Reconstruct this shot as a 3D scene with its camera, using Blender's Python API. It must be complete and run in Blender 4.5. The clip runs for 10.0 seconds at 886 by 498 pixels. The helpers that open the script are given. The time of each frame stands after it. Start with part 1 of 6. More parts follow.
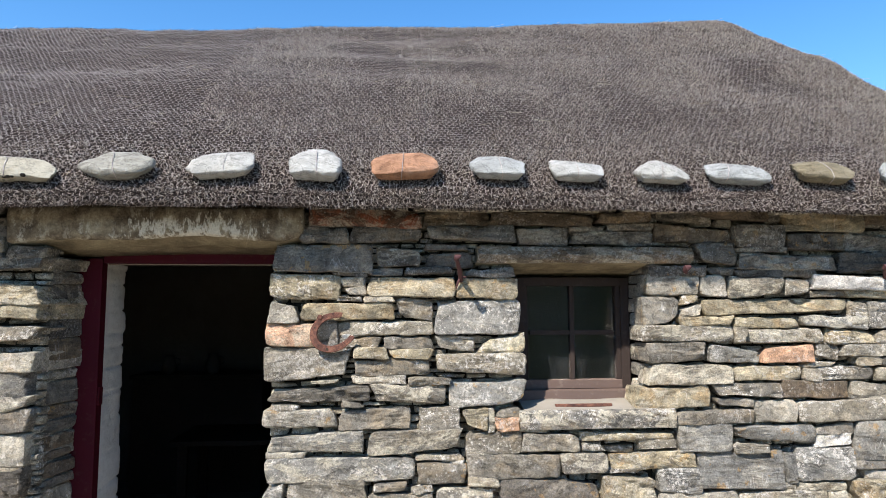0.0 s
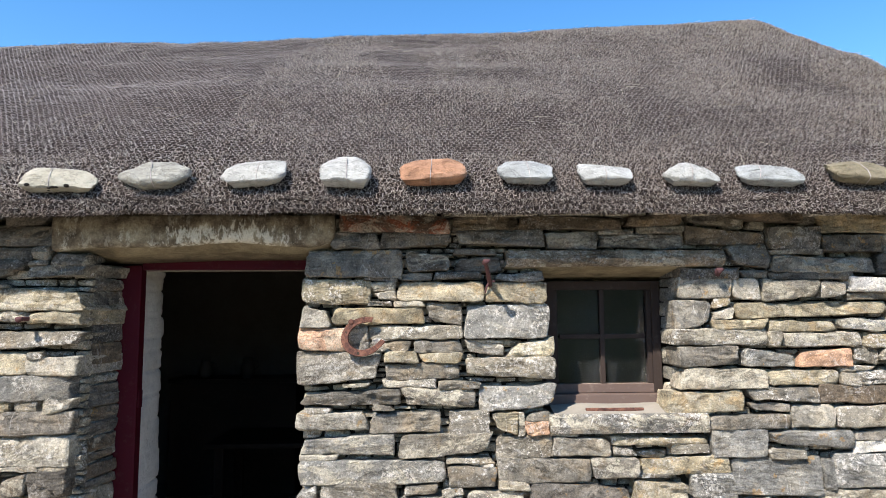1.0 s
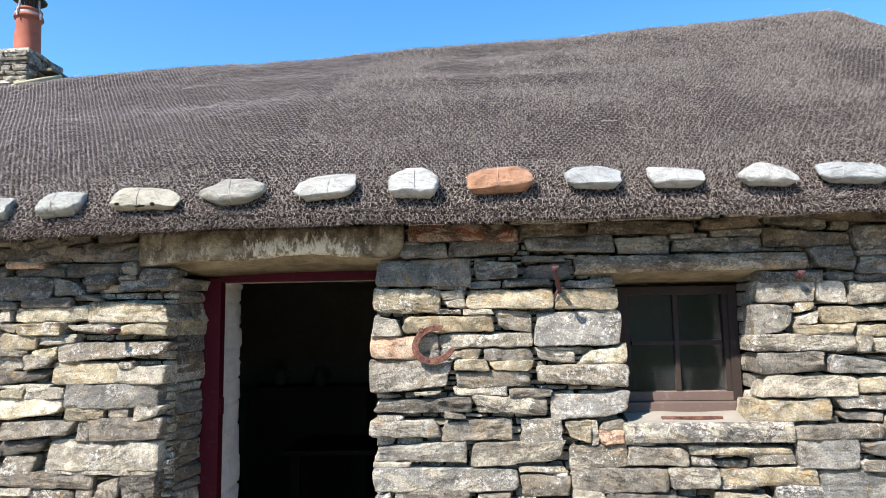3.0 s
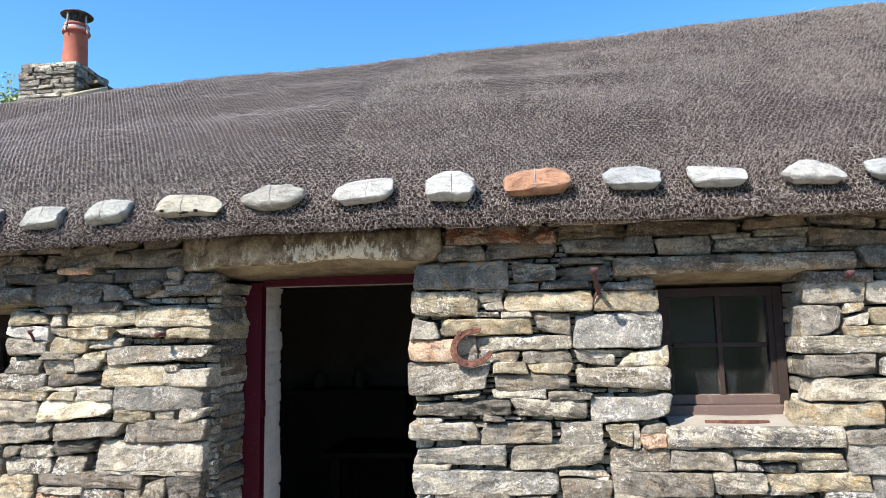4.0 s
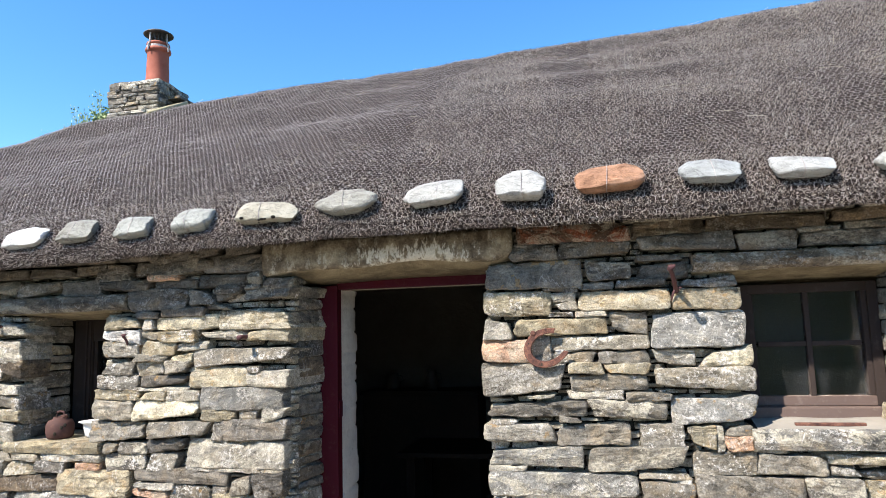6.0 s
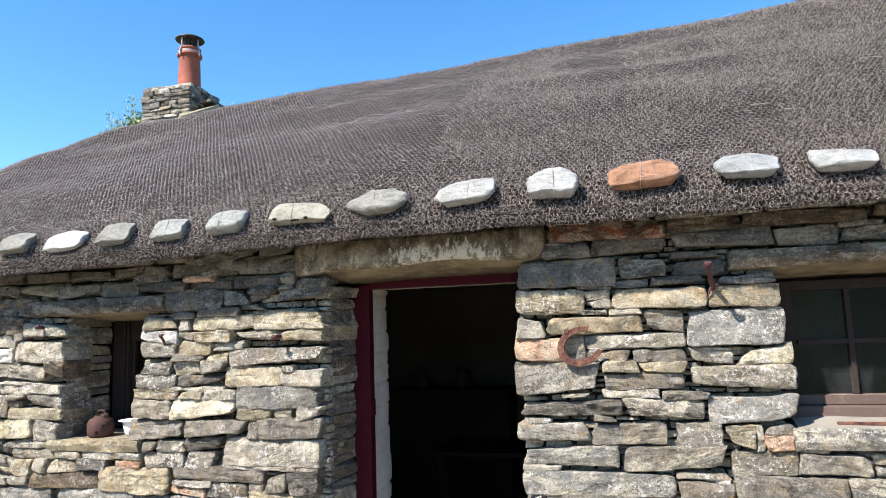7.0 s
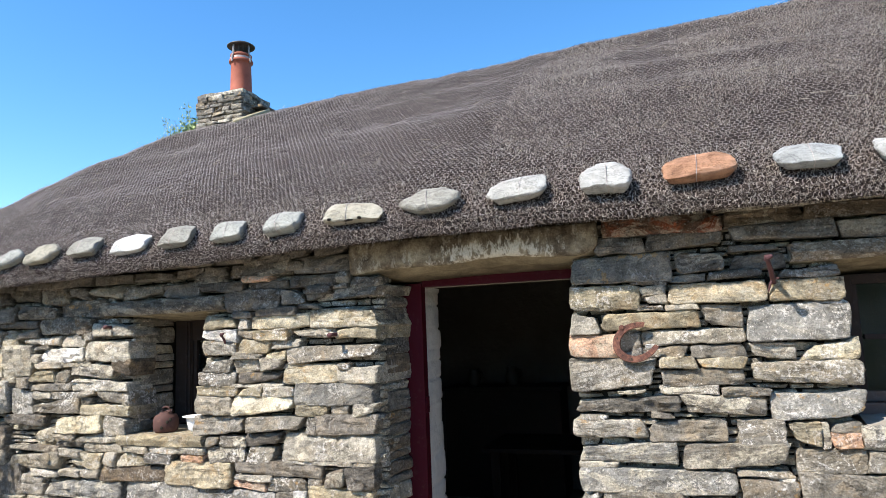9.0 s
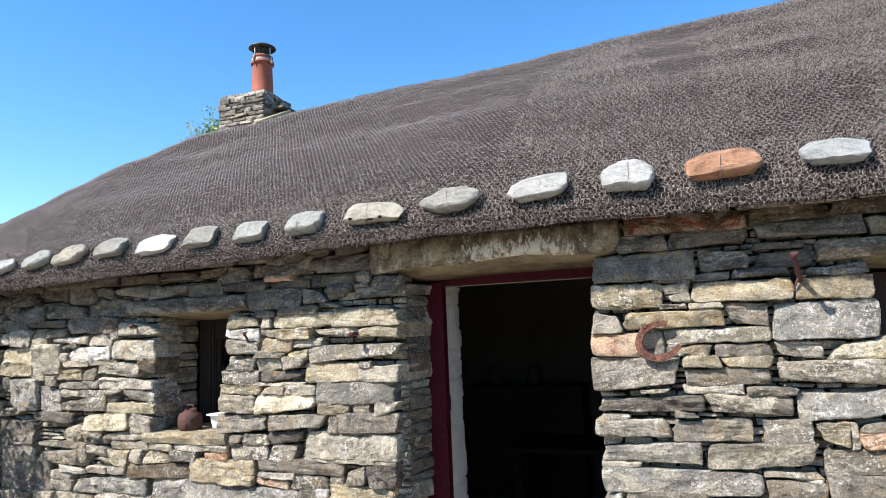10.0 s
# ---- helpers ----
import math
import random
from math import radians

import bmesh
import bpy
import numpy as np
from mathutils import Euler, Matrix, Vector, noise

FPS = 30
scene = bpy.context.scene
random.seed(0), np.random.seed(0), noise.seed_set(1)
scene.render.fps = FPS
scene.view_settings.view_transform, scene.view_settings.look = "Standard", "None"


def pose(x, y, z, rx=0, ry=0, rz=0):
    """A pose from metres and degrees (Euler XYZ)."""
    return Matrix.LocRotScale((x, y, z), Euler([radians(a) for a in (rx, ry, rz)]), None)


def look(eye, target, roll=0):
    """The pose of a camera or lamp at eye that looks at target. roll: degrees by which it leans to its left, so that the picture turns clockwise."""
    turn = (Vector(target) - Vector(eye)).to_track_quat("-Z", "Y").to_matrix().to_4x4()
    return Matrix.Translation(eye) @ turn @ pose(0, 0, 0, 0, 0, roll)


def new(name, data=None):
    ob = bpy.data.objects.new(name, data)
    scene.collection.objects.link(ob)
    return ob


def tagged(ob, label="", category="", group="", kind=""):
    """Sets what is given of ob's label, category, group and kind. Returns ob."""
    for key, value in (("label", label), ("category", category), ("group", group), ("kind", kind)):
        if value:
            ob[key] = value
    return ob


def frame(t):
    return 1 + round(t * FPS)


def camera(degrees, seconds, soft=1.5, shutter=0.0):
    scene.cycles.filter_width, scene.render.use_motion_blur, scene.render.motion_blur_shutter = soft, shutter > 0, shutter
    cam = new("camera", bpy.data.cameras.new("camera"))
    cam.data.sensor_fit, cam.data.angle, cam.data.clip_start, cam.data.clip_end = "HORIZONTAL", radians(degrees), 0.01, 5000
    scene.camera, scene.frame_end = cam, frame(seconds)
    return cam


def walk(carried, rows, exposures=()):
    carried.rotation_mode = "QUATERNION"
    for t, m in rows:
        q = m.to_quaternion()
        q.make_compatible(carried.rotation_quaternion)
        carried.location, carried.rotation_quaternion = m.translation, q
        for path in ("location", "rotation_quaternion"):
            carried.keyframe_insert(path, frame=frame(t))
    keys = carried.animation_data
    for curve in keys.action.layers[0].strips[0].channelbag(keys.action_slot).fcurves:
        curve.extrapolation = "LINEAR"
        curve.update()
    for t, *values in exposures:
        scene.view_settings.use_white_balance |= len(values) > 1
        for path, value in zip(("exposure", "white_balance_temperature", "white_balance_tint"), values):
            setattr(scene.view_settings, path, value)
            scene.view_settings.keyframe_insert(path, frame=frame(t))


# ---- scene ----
cam = camera(68.0, 10.0, soft=0.5)
PATH = [
    (0, (-0.144, -0.086, 1.491), (0.016, 1.899, 1.678), -0.1),
    (0.5, (-0.137, -0.1, 1.493), (-0.022, 1.888, 1.684), -0.2),
    (1, (-0.133, -0.112, 1.488), (-0.069, 1.877, 1.69), -0.3),
    (1.5, (-0.13, -0.118, 1.485), (-0.115, 1.871, 1.696), -0.5),
    (2, (-0.131, -0.126, 1.487), (-0.169, 1.862, 1.703), -0.5),
    (2.5, (-0.141, -0.129, 1.489), (-0.223, 1.857, 1.71), -0.7),
    (4, (-0.161, -0.135, 1.485), (-0.397, 1.836, 1.725), -1.1),
    (4.5, (-0.165, -0.145, 1.487), (-0.451, 1.819, 1.729), -1.2),
    (5, (-0.165, -0.144, 1.485), (-0.509, 1.811, 1.731), -1.4),
    (5.5, (-0.168, -0.139, 1.484), (-0.562, 1.807, 1.732), -1.5),
    (7, (-0.2, -0.144, 1.485), (-0.717, 1.772, 1.732), -1.9),
    (7.5, (-0.21, -0.147, 1.483), (-0.761, 1.76, 1.731), -2.0),
    (8, (-0.221, -0.157, 1.482), (-0.804, 1.74, 1.729), -2.1),
    (8.5, (-0.226, -0.167, 1.485), (-0.84, 1.721, 1.73), -2.2),
    (9, (-0.232, -0.175, 1.482), (-0.877, 1.702, 1.728), -2.3),
    (9.5, (-0.233, -0.177, 1.479), (-0.906, 1.69, 1.726), -2.3),
    (10, (-0.234, -0.174, 1.477), (-0.937, 1.682, 1.725), -2.3),
]
walk(cam, [(t, look(eye, target, roll)) for t, eye, target, roll in PATH],
     exposures=((0, 1.03), (1, 1.13), (2, 1.27), (4, 1.33), (5.5, 1.30), (8, 1.20), (10, 1.17)))

# ---------------------------------------------------------------- light
SUN_DIR = Vector((0.79, 1.0, -1.37)).normalized()
world = bpy.data.worlds.new("world")
scene.world = world
world.use_nodes = True
wn = world.node_tree
sky = wn.nodes.new("ShaderNodeTexSky")
sky.sky_type = "NISHITA"
sky.sun_disc = False
sky.sun_elevation = math.asin(-SUN_DIR.z)
sky.sun_rotation = math.atan2(-SUN_DIR.x, -SUN_DIR.y)
sky.altitude = 50
sky.air_density, sky.dust_density, sky.ozone_density = 1.0, 0.1, 2.6
wn.nodes["Background"].inputs["Strength"].default_value = 0.125
vivid = wn.nodes.new("ShaderNodeHueSaturation")
vivid.inputs["Saturation"].default_value = 1.28
wn.links.new(sky.outputs[0], vivid.inputs["Color"])
wn.links.new(vivid.outputs[0], wn.nodes["Background"].inputs["Color"])

sun = new("sun", bpy.data.lights.new("sun", "SUN"))
sun.data.energy, sun.data.angle, sun.data.color = 4.65, radians(0.53), (1.0, 0.95, 0.875)
sun.matrix_world = look((-6, -10, 20), Vector((-6, -10, 20)) + SUN_DIR)

# ---------------------------------------------------------------- helpers


def mesh_from(bm, name):
    me = bpy.data.meshes.new(name)
    bm.normal_update()
    bm.to_mesh(me)
    bm.free()
    return me


def part(name, bm, material, parent=None, label="", smooth=False, crisp=0):
    """One mesh object from a bmesh, under parent; crisp: edges sharper than this many degrees stay hard."""
    me = mesh_from(bm, name)
    me.materials.append(material)
    if smooth or crisp:
        for p in me.polygons:
            p.use_smooth = True
    if crisp:
        me.set_sharp_from_angle(angle=radians(crisp))
    ob = new(name, me)
    if parent:
        ob.parent = parent
        ob.matrix_parent_inverse = parent.matrix_basis.inverted()
    if label:
        ob["label"] = label
    return ob


def box(bm, lo, hi, bevel=0.0):
    c = [(a + b) / 2 for a, b in zip(lo, hi)]
    s = [b - a for a, b in zip(lo, hi)]
    r = bmesh.ops.create_cube(bm, size=1.0, matrix=Matrix.Translation(c) @ Matrix.Diagonal((*s, 1)))
    if bevel:
        es = list({e for v in r["verts"] for e in v.link_edges})
        bmesh.ops.bevel(bm, geom=es, offset=bevel, segments=2, profile=0.7, affect="EDGES")


def box_bm(lo, hi, bevel=0.0):
    bm = bmesh.new()
    box(bm, lo, hi, bevel)
    return bm


def tube(bm, pts, r, n=6, closed=False):
    """A round bar along a line of points; r may be a list."""
    pts = [Vector(p) for p in pts]
    rr = r if isinstance(r, (list, tuple)) else [r] * len(pts)
    rings = []
    for i, p in enumerate(pts):
        a = pts[i - 1] if i or closed else p
        b = pts[(i + 1) % len(pts)] if i < len(pts) - 1 or closed else p
        d = (b - a).normalized()
        s = d.orthogonal() if abs(d.z) > 0.95 else d.cross(Vector((0, 0, 1)))
        s.normalize()
        u = s.cross(d)
        rings.append([bm.verts.new(p + rr[i] * (s * math.cos(2 * math.pi * k / n) + u * math.sin(2 * math.pi * k / n))) for k in range(n)])
    m = len(rings)
    for i in range(m if closed else m - 1):
        a, b = rings[i], rings[(i + 1) % m]
        for k in range(n):
            bm.faces.new((a[k], a[(k + 1) % n], b[(k + 1) % n], b[k]))
    if not closed:
        bm.faces.new(rings[0][::-1])
        bm.faces.new(rings[-1])
    bmesh.ops.recalc_face_normals(bm, faces=bm.faces[:])


def lathe(bm, prof, n=24, at=(0, 0, 0)):
    """A turned form from (radius, height) pairs."""
    rings = [[bm.verts.new((at[0] + r * math.cos(2 * math.pi * k / n), at[1] + r * math.sin(2 * math.pi * k / n), at[2] + z)) for k in range(n)] for r, z in prof]
    for a, b in zip(rings, rings[1:]):
        for k in range(n):
            bm.faces.new((a[k], a[(k + 1) % n], b[(k + 1) % n], b[k]))
    bm.faces.new(rings[0][::-1])
    bm.faces.new(rings[-1])
    bmesh.ops.recalc_face_normals(bm, faces=bm.faces[:])


def empty(name, at):
    ob = new(name)
    ob.matrix_basis = Matrix.Translation(at)
    return ob


# ---------------------------------------------------------------- materials


class Nodes:
    """A small wrapper to write node trees in few lines."""

    def __init__(self, name):
        self.m = bpy.data.materials.new(name)
        self.m.use_nodes = True
        self.t = self.m.node_tree
        self.bsdf = self.t.nodes["Principled BSDF"]
        self.tc = self.t.nodes.new("ShaderNodeTexCoord")
        self.info = self.t.nodes.new("ShaderNodeObjectInfo")
        self.vec = self.tc.outputs["Object"]

    def link(self, a, b):
        self.t.links.new(a, b)

    def put(self, value, socket):
        if hasattr(value, "links"):
            self.link(value, socket)
        else:
            socket.default_value = value

    def math(self, op, a, b=0.0, clamp=False):
        n = self.t.nodes.new("ShaderNodeMath")
        n.operation, n.use_clamp = op, clamp
        self.put(a, n.inputs[0])
        self.put(b, n.inputs[1])
        return n.outputs[0]

    def scaled(self, s, vec=None, shift=None):
        n = self.t.nodes.new("ShaderNodeMapping")
        self.link(vec or self.vec, n.inputs["Vector"])
        n.inputs["Scale"].default_value = s
        if shift is not None:
            self.put(shift, n.inputs["Location"])
        return n.outputs[0]

    def noise(self, scale, detail=4.0, rough=0.55, vec=None, distort=0.0):
        n = self.t.nodes.new("ShaderNodeTexNoise")
        n.inputs["Scale"].default_value, n.inputs["Detail"].default_value, n.inputs["Roughness"].default_value = scale, detail, rough
        n.inputs["Distortion"].default_value = distort
        self.link(vec or self.vec, n.inputs["Vector"])
        return n.outputs["Fac"]

    def voronoi(self, scale, feature="F1", vec=None, out="Distance"):
        n = self.t.nodes.new("ShaderNodeTexVoronoi")
        n.feature = feature
        n.inputs["Scale"].default_value = scale
        self.link(vec or self.vec, n.inputs["Vector"])
        return n.outputs[out]

    def ramp(self, fac, *stops, interp="LINEAR"):
        n = self.t.nodes.new("ShaderNodeValToRGB")
        n.color_ramp.interpolation = interp
        els = n.color_ramp.elements
        while len(els) < len(stops):
            els.new(0.5)
        for e, (p, c) in zip(els, stops):
            e.position = p
            e.color = (*c, 1) if isinstance(c, tuple) else (c, c, c, 1)
        self.put(fac, n.inputs[0])
        return n.outputs[0]

    def mix(self, fac, a, b, mode="MIX"):
        n = self.t.nodes.new("ShaderNodeMix")
        n.data_type, n.blend_type = "RGBA", mode
        self.put(fac, n.inputs[0])
        for v, s in ((a, n.inputs[6]), (b, n.inputs[7])):
            if isinstance(v, tuple) and len(v) == 3:
                v = (*v, 1)
            self.put(v, s)
        return n.outputs[2]

    def bump(self, height, strength=0.5, dist=0.01, normal=None):
        n = self.t.nodes.new("ShaderNodeBump")
        n.inputs["Strength"].default_value, n.inputs["Distance"].default_value = strength, dist
        self.link(height, n.inputs["Height"])
        if normal:
            self.link(normal, n.inputs["Normal"])
        return n.outputs[0]

    def done(self, color, rough=0.8, metal=0.0, normal=None, spec=0.4):
        i = self.bsdf.inputs
        if isinstance(color, tuple) and len(color) == 3:
            color = (*color, 1)
        self.put(color, i["Base Color"])
        self.put(rough, i["Roughness"])
        self.put(metal, i["Metallic"])
        i["Specular IOR Level"].default_value = spec
        if normal:
            self.link(normal, i["Normal"])
        return self.m


def stone_material(name, ramp_stops, lichen=0.5, layers=1.0, warm=0.3, rusty=(0.37, 0.265, 0.14)):
    """Split whinstone and schist: each block takes its own tone, with bedding streaks, lichen, veins and ochre staining."""
    n = Nodes(name)
    rnd = n.info.outputs["Random"]
    off = n.t.nodes.new("ShaderNodeCombineXYZ")
    n.link(n.math("MULTIPLY", rnd, 37.0), off.inputs[0])
    n.link(n.math("MULTIPLY", rnd, 91.0), off.inputs[2])
    add = n.t.nodes.new("ShaderNodeVectorMath")
    n.link(n.tc.outputs["Object"], add.inputs[0])
    n.link(off.outputs[0], add.inputs[1])
    n.vec = add.outputs[0]
    base = n.ramp(rnd, *ramp_stops)
    # broad weathering clouds and split bedding
    cloud = n.noise(9.0, 8, 0.62, distort=1.1)
    base = n.mix(0.85, base, n.ramp(cloud, (0.30, 0.45), (0.45, 0.88), (0.55, 1.12), (0.70, 1.6)), "MULTIPLY")
    tilt = n.t.nodes.new("ShaderNodeMapping")
    turn = n.t.nodes.new("ShaderNodeCombineXYZ")
    n.link(n.math("MULTIPLY", n.math("SUBTRACT", n.math("FRACT", n.math("MULTIPLY", rnd, 17.0)), 0.5), 0.9), turn.inputs[1])
    n.link(turn.outputs[0], tilt.inputs["Rotation"])
    n.link(n.vec, tilt.inputs["Vector"])
    bed = n.noise(7.0, 8, 0.74, vec=n.scaled((1.0, 1.5, 3.4), tilt.outputs[0]), distort=1.8)
    split_face = n.ramp(n.math("FRACT", n.math("MULTIPLY", rnd, 5.37)), (0.25, 0.12), (0.6, 0.5), (0.85, 1.0))
    base = n.mix(n.math("MULTIPLY", split_face, 0.32 * layers), base, n.ramp(bed, (0.32, 0.45), (0.5, 1.0), (0.68, 1.4)), "MULTIPLY")
    stain = n.math("MULTIPLY", n.ramp(n.noise(8.0, 5, 0.6, distort=0.8), (0.52, 0.0), (0.66, 1.0)), warm)
    base = n.mix(stain, base, rusty)
    # split faces of another tone
    flake = n.ramp(n.noise(7.0, 6, 0.66, vec=n.scaled((0.8, 1.0, 1.7), tilt.outputs[0], (9.1, 0.0, 4.4)), distort=1.2), (0.50, 0.0), (0.56, 1.0))
    base = n.mix(n.math("MULTIPLY", flake, 0.42), base, n.mix(1.0, base, (1.75, 1.66, 1.5), "MULTIPLY"))
    # split terraces with crisp edges along the bed
    steps = n.math("SNAP", n.noise(6.0, 5, 0.62, vec=n.scaled((0.75, 1.0, 2.6), tilt.outputs[0], (2.0, 6.0, 3.0)), distort=0.5), 0.06)
    base = n.mix(n.math("MULTIPLY", split_face, 0.30), base, n.ramp(steps, (0.30, 1.2), (0.35, 0.72), (0.41, 1.15), (0.47, 0.8), (0.53, 1.25), (0.59, 0.7), (0.65, 1.2), interp="CONSTANT"), "MULTIPLY")
    # pale crust lichen in ragged patches, and clustered spots
    own = n.ramp(n.math("FRACT", n.math("MULTIPLY", rnd, 7.31)), (0.15, 0.12), (0.5, 0.7), (0.8, 1.0))
    lich = n.ramp(n.noise(60.0, 6, 0.75), (0.50, 0.0), (0.535, 1.0))
    patch = n.ramp(n.noise(6.5, 5, 0.65), (0.50, 0.0), (0.56, 1.0))
    base = n.mix(n.math("MULTIPLY", n.math("MULTIPLY", n.math("MULTIPLY", lich, own), patch), min(1.0, lichen * 1.2)), base, (0.79, 0.75, 0.67))
    warp = n.t.nodes.new("ShaderNodeVectorMath")
    warp.operation = "MULTIPLY_ADD"
    wn = n.t.nodes.new("ShaderNodeTexNoise")
    wn.inputs["Scale"].default_value, wn.inputs["Detail"].default_value = 90.0, 3.0
    n.link(n.vec, wn.inputs["Vector"])
    n.link(wn.outputs["Color"], warp.inputs[0])
    warp.inputs[1].default_value = (0.012, 0.012, 0.012)
    n.link(n.vec, warp.inputs[2])
    for size, keep, far in ((95.0, 8.0, 1.0), (48.0, 5.0, 0.85)):
        spot = n.ramp(n.voronoi(size, vec=warp.outputs[0]), (0.17, 1.0), (0.25, 0.0))
        where = n.ramp(n.noise(keep, 3, 0.6, vec=n.scaled((1, 1, 1), shift=(size, 2.0, 5.0))), (0.50, 0.0), (0.57, 1.0))
        base = n.mix(n.math("MULTIPLY", n.math("MULTIPLY", n.math("MULTIPLY", spot, own), where), min(1.0, far * (0.25 + 0.75 * lichen))), base, (0.80, 0.76, 0.67))
    # broad cream crusts on some blocks, and a few orange lichen rosettes
    some = n.ramp(n.math("FRACT", n.math("MULTIPLY", rnd, 11.9)), (0.58, 0.0), (0.75, 1.0))
    crust = n.ramp(n.noise(10.0, 6, 0.68, vec=n.scaled((0.8, 1.0, 1.3), shift=(4.0, 7.0, 1.5)), distort=0.8), (0.50, 0.0), (0.55, 1.0))
    crust = n.math("MULTIPLY", crust, n.ramp(n.noise(85.0, 4, 0.7), (0.36, 0.25), (0.5, 1.0)))
    base = n.mix(n.math("MULTIPLY", n.math("MULTIPLY", crust, some), min(1.0, 0.35 + 0.6 * lichen)), base, (0.62, 0.565, 0.43))
    few = n.ramp(n.math("FRACT", n.math("MULTIPLY", rnd, 23.3)), (0.80, 0.0), (0.84, 1.0))
    rosette = n.ramp(n.noise(17.0, 4, 0.6, vec=n.scaled((1, 1, 1), shift=(2.0, 2.0, 9.0))), (0.60, 0.0), (0.63, 1.0))
    base = n.mix(n.math("MULTIPLY", n.math("MULTIPLY", rosette, few), 0.55), base, (0.46, 0.27, 0.085))
    # quartz veins across the bed and dark splits along it
    vein = n.ramp(n.noise(3.2, 3, 0.5, vec=n.scaled((4.2, 1.0, 0.6), tilt.outputs[0]), distort=0.5), (0.494, 0.0), (0.5, 1.0), (0.506, 0.0))
    vein = n.math("MULTIPLY", vein, n.ramp(n.noise(5.0, 2, 0.5, vec=n.scaled((1, 1, 1), shift=(1.0, 8.0, 2.0))), (0.53, 0.0), (0.60, 1.0)))
    base = n.mix(n.math("MULTIPLY", vein, 0.35 + 0.4 * lichen), base, (0.78, 0.75, 0.68))
    crack = n.ramp(n.noise(5.0, 7, 0.68, vec=n.scaled((0.8, 1.0, 3.6), tilt.outputs[0], (3.3, 1.0, 7.7)), distort=0.7), (0.482, 1.0), (0.497, 0.0), (0.503, 0.0), (0.518, 1.0))
    split = n.ramp(n.noise(4.0, 2, 0.5, vec=n.scaled((1, 1, 1), shift=(6.0, 3.0, 1.0))), (0.46, 0.0), (0.56, 1.0))
    crack = n.math("MAXIMUM", crack, n.math("SUBTRACT", 1.0, split))
    base = n.mix(0.55, base, n.ramp(crack, (0.0, 0.16), (0.7, 1.0)), "MULTIPLY")
    grain = n.noise(130.0, 4, 0.75)
    base = n.mix(0.5, base, n.ramp(grain, (0.36, 0.42), (0.48, 1.0), (0.62, 1.6)), "MULTIPLY")
    pits = n.noise(42.0, 4, 0.6, distort=0.6)
    base = n.mix(0.55, base, n.ramp(pits, (0.33, 0.3), (0.43, 1.0)), "MULTIPLY")
    h = n.math("ADD", n.math("MULTIPLY", n.math("MULTIPLY", bed, split_face), 0.9 * layers), n.math("MULTIPLY", cloud, 0.9))
    h = n.math("ADD", h, n.math("MULTIPLY", n.noise(48.0, 8, 0.8), 0.55))
    h = n.math("ADD", h, n.math("MULTIPLY", crack, 0.28))
    h = n.math("ADD", h, n.math("MULTIPLY", n.math("MULTIPLY", steps, split_face), 1.2))
    base = n.mix(1.0, base, (0.985, 0.960, 0.973), "MULTIPLY")
    return n.done(base, 0.88, 0, n.bump(h, 1.0, 0.038), 0.25)


GREYS = ((0.0, (0.158, 0.145, 0.120)), (0.2, (0.262, 0.238, 0.188)), (0.4, (0.182, 0.168, 0.142)), (0.6, (0.32, 0.285, 0.214)), (0.8, (0.208, 0.191, 0.157)), (1.0, (0.355, 0.320, 0.248)))
STONE = {
    "g": stone_material("stone_grey_mixed", GREYS, 0.7, 1.0, 0.3),
    # dark slate; also carries the eave's shade on the upper courses
    "d": stone_material("stone_slate_and_shade_dark", ((0, (0.125, 0.112, 0.092)), (1, (0.205, 0.185, 0.152))), 0.2, 1.0, 0.25),
    "t": stone_material("stone_tan", ((0, (0.30, 0.259, 0.172)), (1, (0.38, 0.331, 0.228))), 0.6, 0.8, 0.7),
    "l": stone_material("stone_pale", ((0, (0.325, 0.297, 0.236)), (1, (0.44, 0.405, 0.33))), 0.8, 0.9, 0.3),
    "w": stone_material("stone_quartz_white", ((0, (0.50, 0.48, 0.435)), (1, (0.64, 0.62, 0.57))), 0.6, 0.5, 0.12),
    "o": stone_material("stone_orange", ((0, (0.52, 0.315, 0.195)), (1, (0.58, 0.375, 0.255))), 0.35, 0.3, 0.3),
    "s": stone_material("stone_blue_grey", ((0, (0.202, 0.197, 0.175)), (1, (0.29, 0.280, 0.245))), 0.6, 1.0, 0.15),
    "y": stone_material("stone_straw_yellow", ((0, (0.53, 0.47, 0.32)), (1, (0.60, 0.54, 0.39))), 0.7, 0.6, 0.6),
    "k": stone_material("stone_lichen_crusted", ((0, (0.20, 0.19, 0.165)), (1, (0.24, 0.225, 0.19))), 1.4, 0.6, 0.4),
    "r": stone_material("stone_rust_red", ((0, (0.10, 0.062, 0.042)), (1, (0.13, 0.08, 0.055))), 0.15, 0.6, 0.9, (0.30, 0.085, 0.035)),
    "n": stone_material("stone_lintel_brown", ((0, (0.20, 0.158, 0.11)), (1, (0.26, 0.208, 0.145))), 0.3, 0.7, 0.6, (0.33, 0.19, 0.085)),
    # rusty brown, deepened for the shaded course below the eave
    "b": stone_material("stone_rust_and_shade_brown", ((0, (0.135, 0.105, 0.073)), (1, (0.18, 0.143, 0.10))), 0.25, 0.9, 0.45),
}


def rubble_core():
    n = Nodes("earth_core")
    c = n.ramp(n.noise(20, 5, 0.7), (0.3, (0.02, 0.017, 0.013)), (0.7, (0.07, 0.06, 0.045)))
    return n.done(c, 0.95, 0, n.bump(n.noise(40, 5, 0.7), 1.0, 0.02), 0.1)


